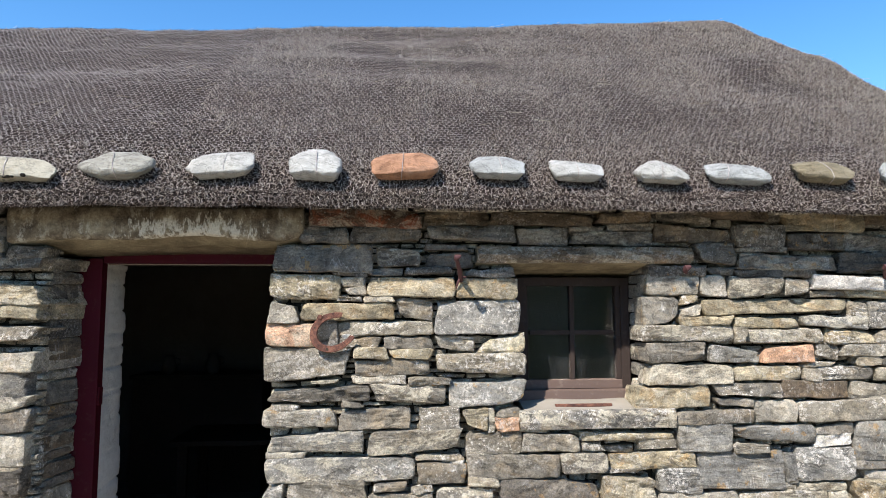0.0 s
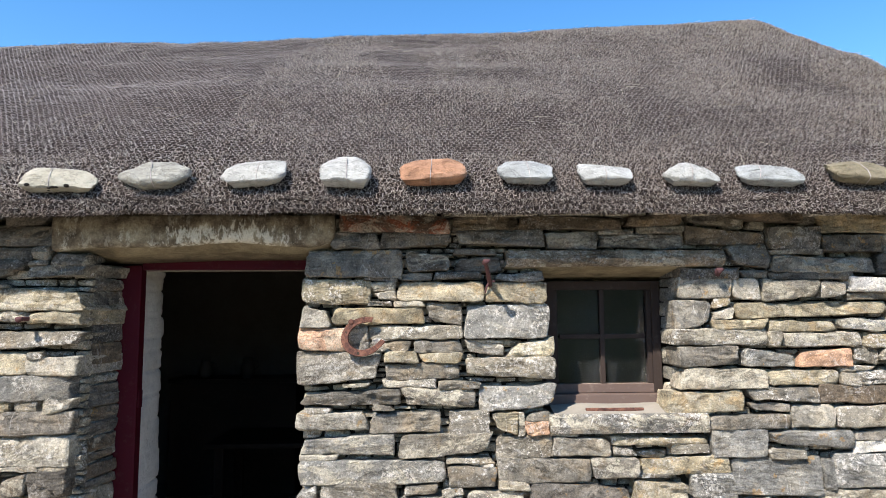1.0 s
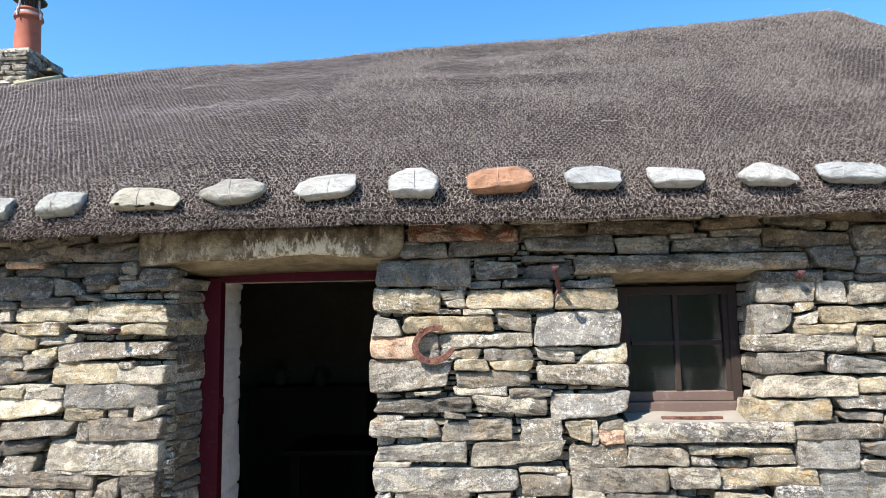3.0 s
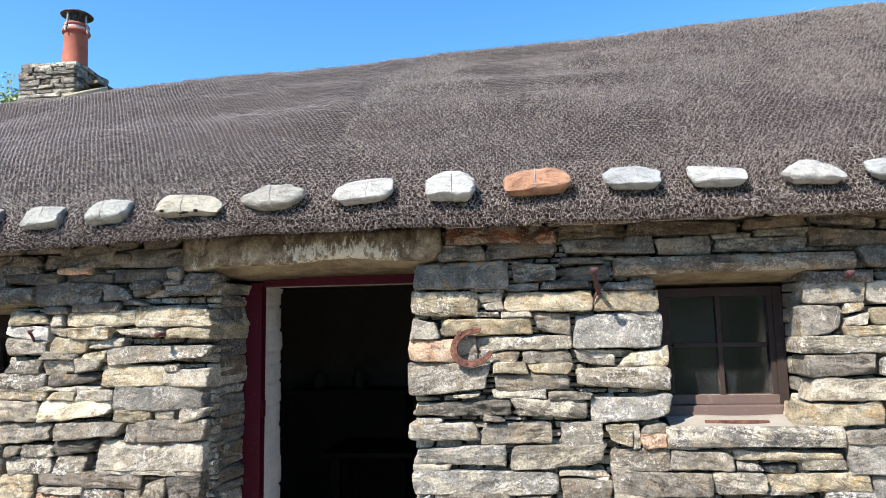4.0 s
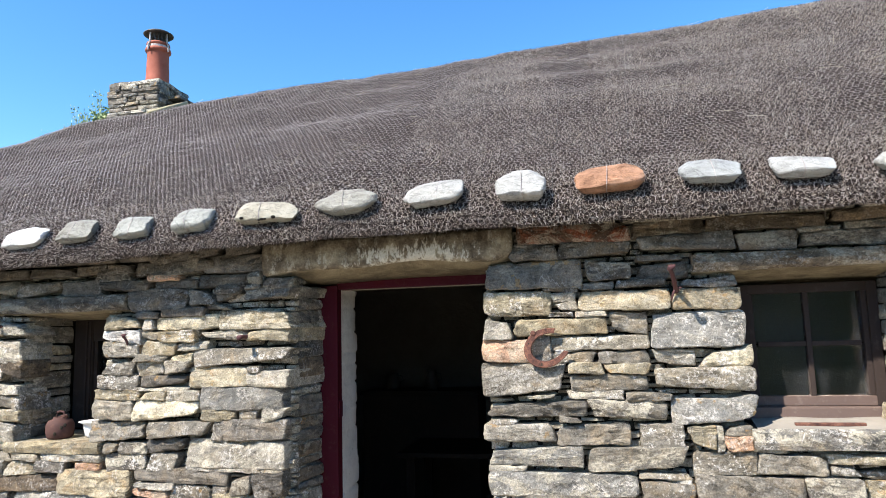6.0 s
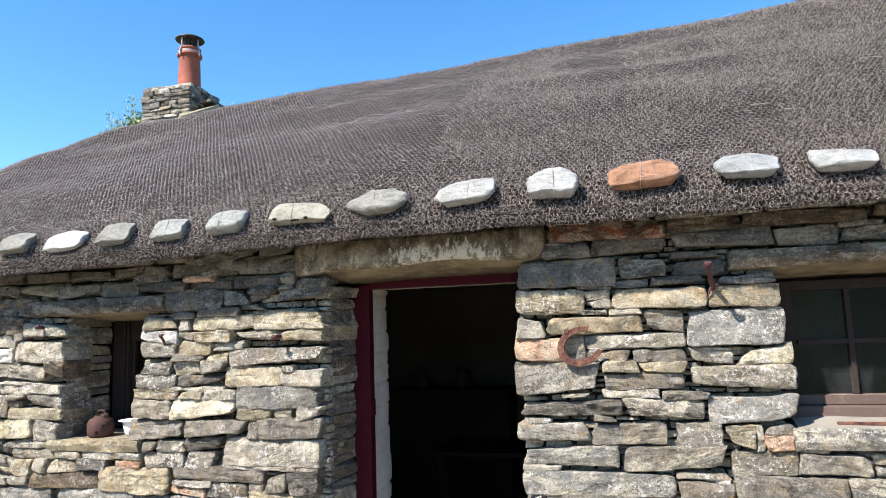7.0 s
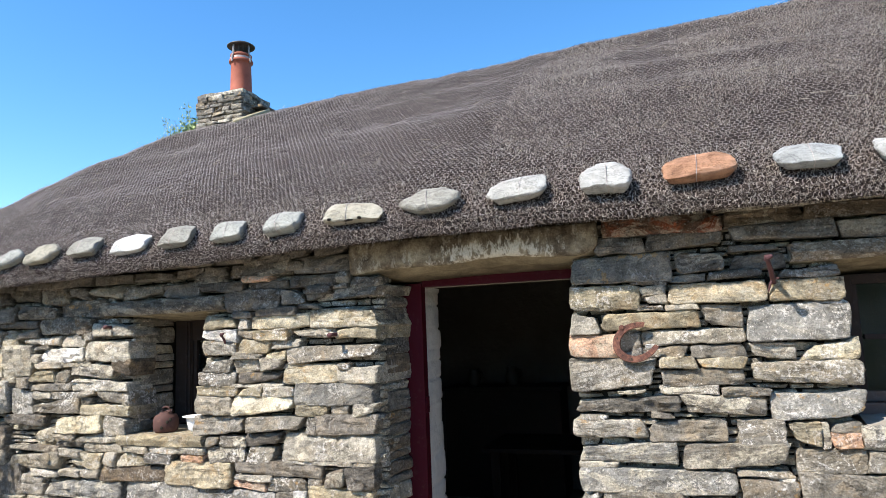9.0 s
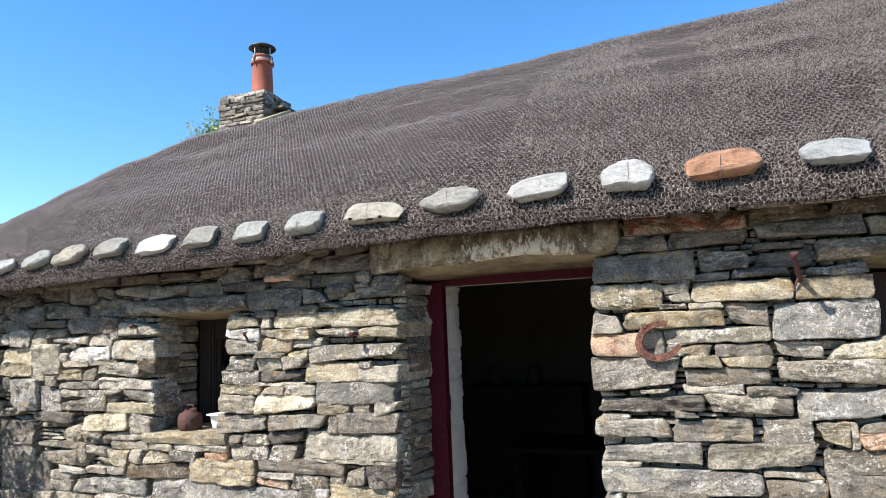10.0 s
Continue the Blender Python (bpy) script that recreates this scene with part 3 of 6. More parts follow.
def netting():
    """Hexagonal wire netting laid over the thatch and round its cut eave."""
    w, p, amp = 0.0272, 0.0238, 0.0040
    cols, rows = int((XR - XL - 0.5) / (w / 2)), 121
    pts = np.zeros((rows, cols, 3))
    dd = np.linspace(0, 2.4, 900)
    zz = 0.10 * (1 - np.exp(-dd / 0.06)) + 0.86 * dd - 0.045 * dd * dd
    arc = np.concatenate(([0], np.cumsum(np.hypot(np.diff(dd), np.diff(zz)))))
    for j in range(rows):
        for i in range(cols):
            x = XL + 0.25 + i * w / 2
            s = (j - 2) * p + (amp if (i + j) % 2 else -amp)
            ragged = 0.22 + 0.45 * min(1, max(0, (x - 0.2) / 1.5)) + 0.6 * math.exp(-max(s, 0) / 0.5)
            x += ragged * (0.009 * noise.noise((x * 6, s * 6, 1)) + 0.004 * noise.noise((x * 40, s * 40, 1))) + 0.03 * noise.noise((x * 0.8, s * 1.1, 5))
            s += ragged * (0.010 * noise.noise((x * 5, s * 7, 8)) + 0.004 * noise.noise((x * 45, s * 45, 2)))
            s += 0.011 * noise.noise((x * 2.6, 3.0, 6)) * math.exp(-abs(s) / 0.15)
            lip = roof_z(x, EAVE_Y) - 0.02
            if s < 0:
                pts[j, i] = (x, EAVE_Y - 0.017 + 1.1 * max(0, -s - 0.022), lip + max(s, -0.034))
            else:
                y = EAVE_Y - 0.012 * math.exp(-s / 0.03) + float(np.interp(s, arc, dd))
                z = roof_z(x, y) + 0.006 if y > EAVE_Y else lip + 0.026 - (EAVE_Y - y) * 2.2
                pts[j, i] = (x, y - 0.005, z + 0.007 * noise.noise((x * 16, s * 16, 3)))
    a = [pts[:, :-1].reshape(-1, 3)]
    b = [pts[:, 1:].reshape(-1, 3)]
    single = len(a[0])
    for j in range(rows - 1):
        k = np.arange(cols)
        up = k[(k + j) % 2 == 1]
        a.append(pts[j, up])
        b.append(pts[j + 1, up])
    a, b = np.concatenate(a), np.concatenate(b)
    rad = np.full(len(a), 0.0016)       # two strands twisted together
    rad[:single] = 0.0010                # single strands
    rad *= 1 + 0.12 * np.exp(-np.maximum(a[:, 1] - EAVE_Y, 0) / 0.25)     # a little thicker towards the drip edge
    ob = bars("wire_netting", a, b, rad, M_WIRE)
    return tagged(ob, "rusting hexagonal wire netting stretched over the thatch", "netting", kind="stuff")


netting()


def clumped(x, y, u):
    """Stems stand in small tufts with dark hollows between."""
    return noise.noise((x * 27, y * 36, 1.5)) + 0.5 * noise.noise((x * 9, y * 11, 8.5)) > u


def stems():
    r = np.random.default_rng(3)
    a, b, rad = [], [], []
    for _ in range(130000):
        x, y = r.uniform(XL + 0.4, XR - 0.3), EAVE_Y + 2.15 * r.uniform() ** 1.35
        if (x < 0.5 and y > EAVE_Y + 0.6 and r.uniform() < 0.4) or not clumped(x, y, r.uniform(-1.1, 0.3)):
            continue
        nrm = roof_normal(x, y)
        down = Vector((0, -nrm.z, nrm.y)).normalized()
        p = Vector((x, y, roof_z(x, y)))
        d = down * r.uniform(0.1, 1.0) + nrm * r.uniform(0.05, 0.75) + Vector((r.normal() * 0.45, 0, 0))
        d.normalize()
        a.append(p - nrm * 0.004)
        b.append(p + d * (r.uniform(0.006, 0.018) + 0.02 * r.uniform() * math.exp(-(y - EAVE_Y) / 0.5)))
        rad.append(r.uniform(0.0008, 0.0018))
    for _ in range(130000):
        x = r.uniform(-5.3, XR - 0.15)
        k = min(1, max(0, (x + 0.5) / 1.6))
        y = EAVE_Y + (0.55 + 1.2 * k) * r.uniform() ** (2.4 - 0.1 * k)
        if (x < 0.3 and r.uniform() > 0.45) or not clumped(x, y, r.uniform(-1.1, 0.3)):
            continue
        p = Vector((x, y, roof_z(x, y)))
        d = Vector((r.normal() * 0.5, -0.45 + r.normal() * 0.3, 0.25 + r.normal() * 0.4)).normalized()
        a.append(p)
        b.append(p + d * r.uniform(0.006, 0.022))
        rad.append(r.uniform(0.0009, 0.0021))
    for _ in range(20000):
        x, y = r.uniform(-5.3, XR - 0.15), EAVE_Y - 0.004 + 0.15 * r.uniform()
        p = Vector((x, y, roof_z(x, y) - 0.004))
        d = Vector((r.normal() * 0.45, -0.75 + r.normal() * 0.25, 0.1 + r.normal() * 0.4)).normalized()
        a.append(p)
        b.append(p + d * r.uniform(0.006, 0.017))
        rad.append(r.uniform(0.0009, 0.002))
    for _ in range(24000):
        x = r.uniform(XL + 0.4, XR - 0.3)
        t = r.uniform()
        p = Vector((x, EAVE_Y - 0.008 + 0.05 * max(0, t - 0.75) * 4, 1.995 + eave_drop(x) - 0.058 * min(1, t * 1.3)))
        d = Vector((r.normal() * 0.35, -0.8, -0.25 - 0.5 * t + r.normal() * 0.35)).normalized()
        a.append(p)
        b.append(p + d * r.uniform(0.007, 0.022))
        rad.append(r.uniform(0.0009, 0.002))
    for _ in range(9000):
        x, y = r.uniform(XL + 0.5, XR - 0.4), r.uniform(4.5, 4.92)
        p = Vector((x, y, roof_z(x, y) - 0.004))
        d = Vector((r.normal() * 0.3, -0.25 + r.normal() * 0.3, 0.8)).normalized()
        a.append(p)
        b.append(p + d * r.uniform(0.008, 0.025))
        rad.append(r.uniform(0.001, 0.0022))
    ob = bars("thatch_stems", a, b, rad, M_STEMS)
    tagged(ob, "short broken heather stems bristling from the thatch", "thatch", kind="stuff")
    a, b, rad = [], [], []
    for _ in range(170000):
        x = XR - 0.2 - (XR + 0.9) * r.uniform() ** 1.8
        y = EAVE_Y + 0.03 + 2.1 * r.uniform()
        if noise.noise((x * 2.2, y * 3.0, 4.0)) < r.uniform(-0.5, 0.3) or not clumped(x, y, r.uniform(-1.1, 0.3)):
            continue
        nrm = roof_normal(x, y)
        d = nrm * r.uniform(0.2, 0.9) + Vector((r.normal() * 0.5, r.normal() * 0.4 - 0.3, 0))
        p = Vector((x, y, roof_z(x, y)))
        a.append(p - nrm * 0.003)
        b.append(p + d.normalized() * r.uniform(0.007, 0.02))
        rad.append(r.uniform(0.0008, 0.0019))
    for _ in range(26000):
        x, y = r.uniform(XL + 0.4, XR - 0.3), EAVE_Y - 0.012 + 0.20 * r.uniform() ** 1.7
        p = Vector((x, y, roof_z(x, y) - (0.05 * r.uniform() if y < EAVE_Y else 0.0)))
        d = Vector((r.normal() * 0.5, -0.7 + r.normal() * 0.3, 0.15 + r.normal() * 0.4)).normalized()
        a.append(p)
        b.append(p + d * r.uniform(0.007, 0.02))
        rad.append(r.uniform(0.0009, 0.0019))
    ob = bars("bleached_stems", a, b, rad, M_BLEACHED)
    tagged(ob, "pale sun-bleached heather tips on the exposed thatch", "thatch", kind="stuff")
    a, b, rad = [], [], []
    for _ in range(420):
        x, y = r.uniform(XL + 0.5, XR - 0.4), EAVE_Y + 0.02 + 2.0 * r.uniform()
        nrm = roof_normal(x, y)
        down = Vector((0, -nrm.z, nrm.y)).normalized()
        p = Vector((x, y, roof_z(x, y))) + nrm * 0.012
        w = r.uniform(0, math.pi)
        d = down * math.cos(w) + Vector((1, 0, 0)) * math.sin(w) + nrm * r.uniform(-0.02, 0.35)
        l = 0.02 + 0.10 * r.uniform() ** 2.5
        a.append(p)
        b.append(p + d.normalized() * l)
        rad.append(r.uniform(0.0009, 0.0017))
    ob = bars("loose_straws", a, b, rad, M_STRAW)
    tagged(ob, "pale bleached straws caught in the netting", "straw", kind="stuff")


stems()

# ---------------------------------------------------------------- facing stones
rng = random.Random(5)


def stone_mesh(w, h, dep, seed, rough=1.0, cell=0.017, flare=0.0):
    """A split block: face towards -y at y=0, centred on x and z, skewed outline, worn corners, ledged face."""
    nx, nz = max(4, min(20, round(w / cell))), max(4, min(9, round(h / cell)))
    r = random.Random(seed * 7 + 1)
    bm = bmesh.new()
    s = seed * 13.7
    cx, cz = min(0.10 * w, 0.017) * rough, min(0.13 * h, 0.013) * rough
    cor = [[r.uniform(-0.4, 1) * cx, r.uniform(-0.7, 0.8) * cz] for _ in range(4)]
    if r.random() < 0.5 and w > 0.1:
        k = r.randrange(4)
        cor[k] = [r.uniform(1, 2.2) * cx, r.uniform(1.5, 3.0) * cz]
    sx, sz, lean = r.uniform(-0.05, 0.05), r.uniform(-0.12, 0.2), r.uniform(-0.3, 0.3)
    worn = [min(r.choice((0.04, 0.09, 0.16, 0.3)) * h, 0.3 * w, 0.03) * min(1, rough) * (0.3 if flare and k in (1, 3) else 1) for k in range(4)]
    ledged = r.choice((0.3, 0.7, 1.0, 1.5))
    bulge = r.uniform(0.002, 0.013) * rough
    bow = r.uniform(-0.07, 0.07) * h
    us = [0, 0.3 / nx] + [(i + r.uniform(-0.25, 0.25)) / nx for i in range(1, nx)] + [1 - 0.3 / nx, 1]
    vs = [0, 0.3 / nz] + [(j + r.uniform(-0.25, 0.25)) / nz for j in range(1, nz)] + [1 - 0.3 / nz, 1]

    def outline(u, v):
        a, b = (w - 0.001) / 2, (h - 0.001) / 2
        x, z = (2 * u - 1) * a, (2 * v - 1) * b
        c = worn[(u > 0.5) + 2 * (v > 0.5)]
        px, pz = abs(x) - (a - c), abs(z) - (b - c)
        if px > 0 and pz > 0:
            f = max(px, pz) / math.hypot(px, pz)
            x, z = math.copysign(a - c + px * f, x), math.copysign(b - c + pz * f, z)
        dx = (1 - u) * (1 - v) * cor[0][0] - u * (1 - v) * cor[1][0] + (1 - u) * v * cor[2][0] - u * v * cor[3][0]
        dz = (1 - u) * (1 - v) * cor[0][1] + u * (1 - v) * cor[1][1] - (1 - u) * v * cor[2][1] - u * v * cor[3][1]
        eu, ev = abs(2 * u - 1) ** 3, abs(2 * v - 1) ** 3
        x += dx + rough * (0.007 * noise.noise((s + u * 2, z * 18, 1)) + 0.005 * noise.noise((s, z * 55, 3))) * eu
        z += dz + bow * (1 - (2 * u - 1) ** 2) * (0.5 if v > 0.5 else 0.2)
        z += rough * (0.007 * noise.noise((x * 10, s, 2 + 3 * (v > 0.5))) + 0.004 * noise.noise((x * 38, s, 5 + 3 * (v > 0.5)))) * ev
        return x, z

    def at(u, v):
        x, z = outline(u, v)
        q = noise.noise((x * 5 + s, z * 9, s))
        ledge = math.floor((z + lean * x) * 38 + 1.6 * q + s) * 1.7
        y = rough * (0.011 * q + 0.010 * ledged * noise.noise((s, ledge, 3.3)) + 0.008 * noise.noise((x * 24, z * 30 + s, 2)) + 0.004 * noise.noise((x * 70, z * 70, s)))
        y += sx * (u - 0.5) * min(w, 0.2) + sz * (v - 0.5) * h
        y += bulge * (abs(2 * v - 1) ** 3 * 0.8 + abs(2 * u - 1) ** 6 * 0.6)
        if min(u, 1 - u, v, 1 - v) == 0:
            y += 0.005 + 0.006 * max(0, noise.noise((x * 22, z * 22, s)))
        return x, y, z

    def behind(u, v, f):
        x, z = outline(u, v)
        if flare == 0:
            return x * (1 - 0.03 * f), dep * f, z * (1 - 0.05 * f)
        lump = 0.005 * noise.noise((f * 2.6, z * 16, s)) + 0.004 * noise.noise((f * 7, z * 45, s)) - 0.014 * (f > 0.99)
        return x + u * (flare * f ** 1.25 + lump * min(1, f / 0.4)), dep * f, z * (1 - 0.06 * f) + 0.004 * noise.noise((f * 6, u * 3, s))

    nu, nv = len(us) - 1, len(vs) - 1
    front = [[bm.verts.new(at(u, v)) for u in us] for v in vs]
    for j in range(nv):
        for i in range(nu):
            bm.faces.new((front[j][i], front[j][i + 1], front[j + 1][i + 1], front[j + 1][i]))
    loop = [(i, 0) for i in range(nu)] + [(nu, j) for j in range(nv)] + [(i, nv) for i in range(nu, 0, -1)] + [(0, j) for j in range(nv, 0, -1)]
    m = len(loop)
    prev = [front[j][i] for i, j in loop]
    for f in ((0.12, 0.3, 0.5, 0.68, 0.84, 0.95, 1.0) if flare else (1.0,)):
        ring = [bm.verts.new(behind(us[i], vs[j], f)) for i, j in loop]
        for k in range(m):
            bm.faces.new((prev[(k + 1) % m], prev[k], ring[k], ring[(k + 1) % m]))
        prev = ring
    if flare:
        bm.faces.new(prev[::-1])
    return bm


stone_count = [0]


def build_stone(x0, x1, z0, z1, tone="g", out=0.0, deep=0.14, rough=1.0):
    """One facing stone between x0 and x1, z0 and z1; stones beside an opening reach further into it."""
    stone_count[0] += 1
    k = stone_count[0]
    w, h = x1 - x0, z1 - z0
    j = 0.026 * noise.noise((k * 3.3, 0.5, 0))
    for a, b, za, zb in ((DOOR[0], DOOR[1], 0, DOOR[2]), WIN, LWIN):
        if za - 0.02 < (z0 + z1) / 2 < zb and (abs(x1 - a) < 0.09 or abs(x0 - b) < 0.09):
            deep = 0.16 + 0.06 * noise.noise((k * 1.7, 4.5, 0))
            j *= 0.4
    tip = 0.0
    if x1 < -1.9:       # wilder rubble on this stretch
        rough *= 1.15
        x0, x1, z0, z1 = x0 - 0.001, x1 + 0.001, z0 - 0.003, z1 + 0.003
        w, h = x1 - x0, z1 - z0
        tip = 2.4 * noise.noise((k * 5.1, 7.5, 0)) * min(1, 0.2 / w)
    flare = 0.0
    if abs(x1 - DOOR[0]) < 0.09 and (z0 + z1) / 2 < DOOR[2]:
        flare, deep = (0.072, 0.31) if noise.noise((k * 2.9, 1.5, 0)) > -0.3 and h > 0.04 else (0.042, 0.19)
        j = 0.3 * j
        x1 -= 0.016
        w = x1 - x0
    if abs(x1 - LWIN[0]) < 0.06 and LWIN[2] < (z0 + z1) / 2 < LWIN[3]:
        flare, deep = 0.004, 0.2 + 0.14 * abs(noise.noise((k * 2.9, 1.5, 0)))
        x1 -= 0.012
        w = x1 - x0
    ob = part("stone", stone_mesh(w + 0.008, h + 0.007, deep, k, rough, flare=flare), STONE[tone], crisp=16)
    ob.matrix_basis = pose((x0 + x1) / 2, Y0 + 0.002 - out + j, (z0 + z1) / 2, 0, tip, 0)
    ob.parent = wall_front
    return ob


LAID = []


def stone(x0, x1, z0, z1, tone="g", out=0.0):
    """Notes one facing stone; lay_stones() fits them together and builds them."""
    LAID.append([x0, x1, z0, z1, tone, out])


def lay_stones():
    """Trims stones that run into each other, closes wide joints, and builds every stone."""
    for _ in range(3):
        for i, a in enumerate(LAID):
            for b in LAID[i + 1:]:
                ox, oz = min(a[1], b[1]) - max(a[0], b[0]), min(a[3], b[3]) - max(a[2], b[2])
                if ox < 0.002 or oz < 0.002:
                    continue
                k, o = (0, ox) if ox < oz else (2, oz)
                lo, hi = (a, b) if a[k] + a[k + 1] < b[k] + b[k + 1] else (b, a)
                for st, e, sign in ((lo, k + 1, -1), (hi, k, 1)):
                    if st[k + 1] - st[k] - o / 2 > 0.016:
                        st[e] += sign * o / 2
    for a in LAID:
        for k in (0, 2):
            q = 2 - k
            for e in (k, k + 1):
                gap = 0.032
                for b in LAID:
                    if b is a or min(a[q + 1], b[q + 1]) - max(a[q], b[q]) < 0.3 * min(a[q + 1] - a[q], b[q + 1] - b[q]):
                        continue
                    d = a[k] - b[k + 1] if e == k else b[k] - a[k + 1]
                    if -0.001 < d < gap:
                        gap = d
                if 0.006 < gap < 0.032:
                    a[e] += (-1 if e == k else 1) * (gap * 0.5 - 0.002)
    for row in LAID:
        build_stone(*row)


def rubble(bm, x0, x1, z0, z1, size=1.0, place=None, tall=(0.05, 0.08, 0.1, 0.13)):
    """Random coursed rubble in one mesh, for the stretches far from the camera."""
    z = z0
    while z < z1 - 0.02:
        h = min(rng.choice(tall) * size, z1 - z)
        if z1 - z - h < 0.03:
            h = z1 - z
        x = x0
        while x < x1 - 0.01:
            w = rng.uniform(0.14, 0.36) * size
            if x1 - x - w < 0.08 * size:
                w = x1 - x
            stone_count[0] += 1
            b2 = stone_mesh(w - 0.008, h - 0.007, 0.13, stone_count[0], 0.8, 0.04)
            m = Matrix.Translation((x + w / 2, rng.uniform(-0.008, 0.008), z + h / 2))
            bmesh.ops.transform(b2, matrix=(place or Matrix.Translation((0, Y0, 0))) @ m, verts=b2.verts[:])
            me = mesh_from(b2, "tmp")
            bm.from_mesh(me)
            bpy.data.meshes.remove(me)
            x += w
        z += h


def rest_of_wall():
    bm = bmesh.new()
    rubble(bm, WALL_X[0], -4.6, 0.0, 1.96)
    rubble(bm, 2.39, WALL_X[1], 0.0, 1.96)
    rubble(bm, -4.6, DOOR[0] - 0.01, 0.0, 0.50)
    rubble(bm, DOOR[1], 2.39, 0.0, 0.49)
    rubble(bm, -0.52, 2.39, 1.945, 1.99, tall=(0.045,))
    tagged(part("rubble_stone", bm, STONE["g"], wall_front), kind="stuff")
    # top strip in the dark tone, with the eave's shade painted in
    bm = bmesh.new()
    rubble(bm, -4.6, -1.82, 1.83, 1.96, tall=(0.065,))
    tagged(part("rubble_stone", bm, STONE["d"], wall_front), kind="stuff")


rest_of_wall()


def pinnings():
    """Small recessed stones wedged in the joints between the larger ones."""
    bm = bmesh.new()
    at = Matrix.Translation((0, Y0 + 0.060, 0))
    tall = (0.025, 0.035, 0.045)
    for a, b, c, d in ((-4.6, LWIN[0], 0.45, 1.9), (LWIN[0], LWIN[1], 0.45, 0.9), (LWIN[0], LWIN[1], 1.72, 1.9), (LWIN[1], DOOR[0] - 0.01, 0.45, 1.9),
                       (DOOR[1] + 0.01, WIN[0] - 0.02, 0.45, 1.95), (WIN[0], WIN[1], 0.45, 0.96), (WIN[0], WIN[1], 1.78, 1.95), (WIN[1] + 0.02, 2.39, 0.45, 1.95)):
        rubble(bm, a, b, c, d, 0.45, at, tuple(t / 0.45 for t in tall))
    return tagged(part("pinning_stone", bm, STONE["g"], wall_front), kind="stuff")


pinnings()


def side_stones(name, x, y0, y1, z0, z1, face, label, tones="ggdts", splay=0):
    """The stones that line the side of an opening, behind its corner stones. face: +1 looks towards +x."""
    host = empty(name, (x, y0, z0))
    tagged(host, label, "wall", kind="structure")
    z = z0
    while z < z1 - 0.03:
        h = min(rng.choice((0.045, 0.07, 0.1)), z1 - z)
        stone_count[0] += 1
        bm = stone_mesh(y1 - y0 - 0.006, h - 0.004, 0.10, stone_count[0], 0.5)
        m = pose(x + face * rng.uniform(-0.012, 0.004), (y0 + y1) / 2, z + h / 2, 0, 0, (90 - splay) * face)
        ob = part("stone", bm, STONE[rng.choice(tones)])
        ob.parent = host
        ob.matrix_basis = host.matrix_basis.inverted() @ m
        z += h
    return host


# dark tone mix: the doorway's shade is put into the stones
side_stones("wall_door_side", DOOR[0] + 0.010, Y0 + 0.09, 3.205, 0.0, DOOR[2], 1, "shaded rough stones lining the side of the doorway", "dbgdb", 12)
side_stones("wall_door_side", DOOR[1] + 0.02, Y0 + 0.11, 3.10, 0.0, DOOR[2] - 0.02, -1, "rough stones lining the far side of the doorway")
side_stones("wall_window_side", WIN[0] - 0.02, Y0 + 0.1, 3.15, WIN[2], WIN[3], 1, "shaded stones lining the side of the window recess")
# paler tone mix stands for the sun on this side
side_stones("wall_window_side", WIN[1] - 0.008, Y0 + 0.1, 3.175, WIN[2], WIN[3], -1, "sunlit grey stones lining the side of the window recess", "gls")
side_stones("wall_window_side", LWIN[0] + 0.002, Y0 + 0.1, 3.29, LWIN[2], LWIN[3], 1, "shaded brown-grey stones lining the deep window recess")
side_stones("wall_window_side", LWIN[1] + 0.02, Y0 + 0.1, 3.25, LWIN[2], LWIN[3], -1, "stones lining the far side of the deep window recess")


def slab(name, x0, x1, section, material, label, category, seed=1, wob=0.006, n=18, under=()):
    """A long stone slab with the given (y, z) section, front top first, running round."""
    bm = bmesh.new()
    rings = []
    for i in range(n + 1):
        t = i / n
        x = x0 + (x1 - x0) * t
        ring = []
        for k, (y, z) in enumerate(section):
            ring.append(bm.verts.new((x + 0.012 * noise.noise((seed, k * 3.1, 1)) * (1 if i in (0, n) else 0),
                                      y + wob * noise.noise((x * 9, k * 2.2, seed)), z + wob * noise.noise((x * 6, k * 1.9 + 9, seed)))))
        rings.append(ring)
    m = len(section)
    for a, b in zip(rings, rings[1:]):
        for k in range(m):
            f = bm.faces.new((a[k], b[k], b[(k + 1) % m], a[(k + 1) % m]))
            f.material_index = 1 if k in under else 0
    bm.faces.new(rings[0])
    bm.faces.new(rings[-1][::-1])
    bmesh.ops.recalc_face_normals(bm, faces=bm.faces[:])
    ob = part(name, bm, material)
    if under:
        ob.data.materials.append(M_SOFFIT)
    return tagged(ob, label, category, kind="structure")


def lintel(name, x0, x1, z0, z1, yback, zback, material, label, seed, yf=Y0 - 0.015):
    sec = [(yf + 0.01, z1), (yf, z1 - 0.02), (yf - 0.006, (z0 + z1) / 2), (yf, z0 + 0.018), (yf + 0.02, z0), (yback, zback), (yback + 0.05, zback), (yback + 0.05, z1)]
    return slab(name, x0, x1, sec, material, label, "lintel", seed, under=(4, 5))


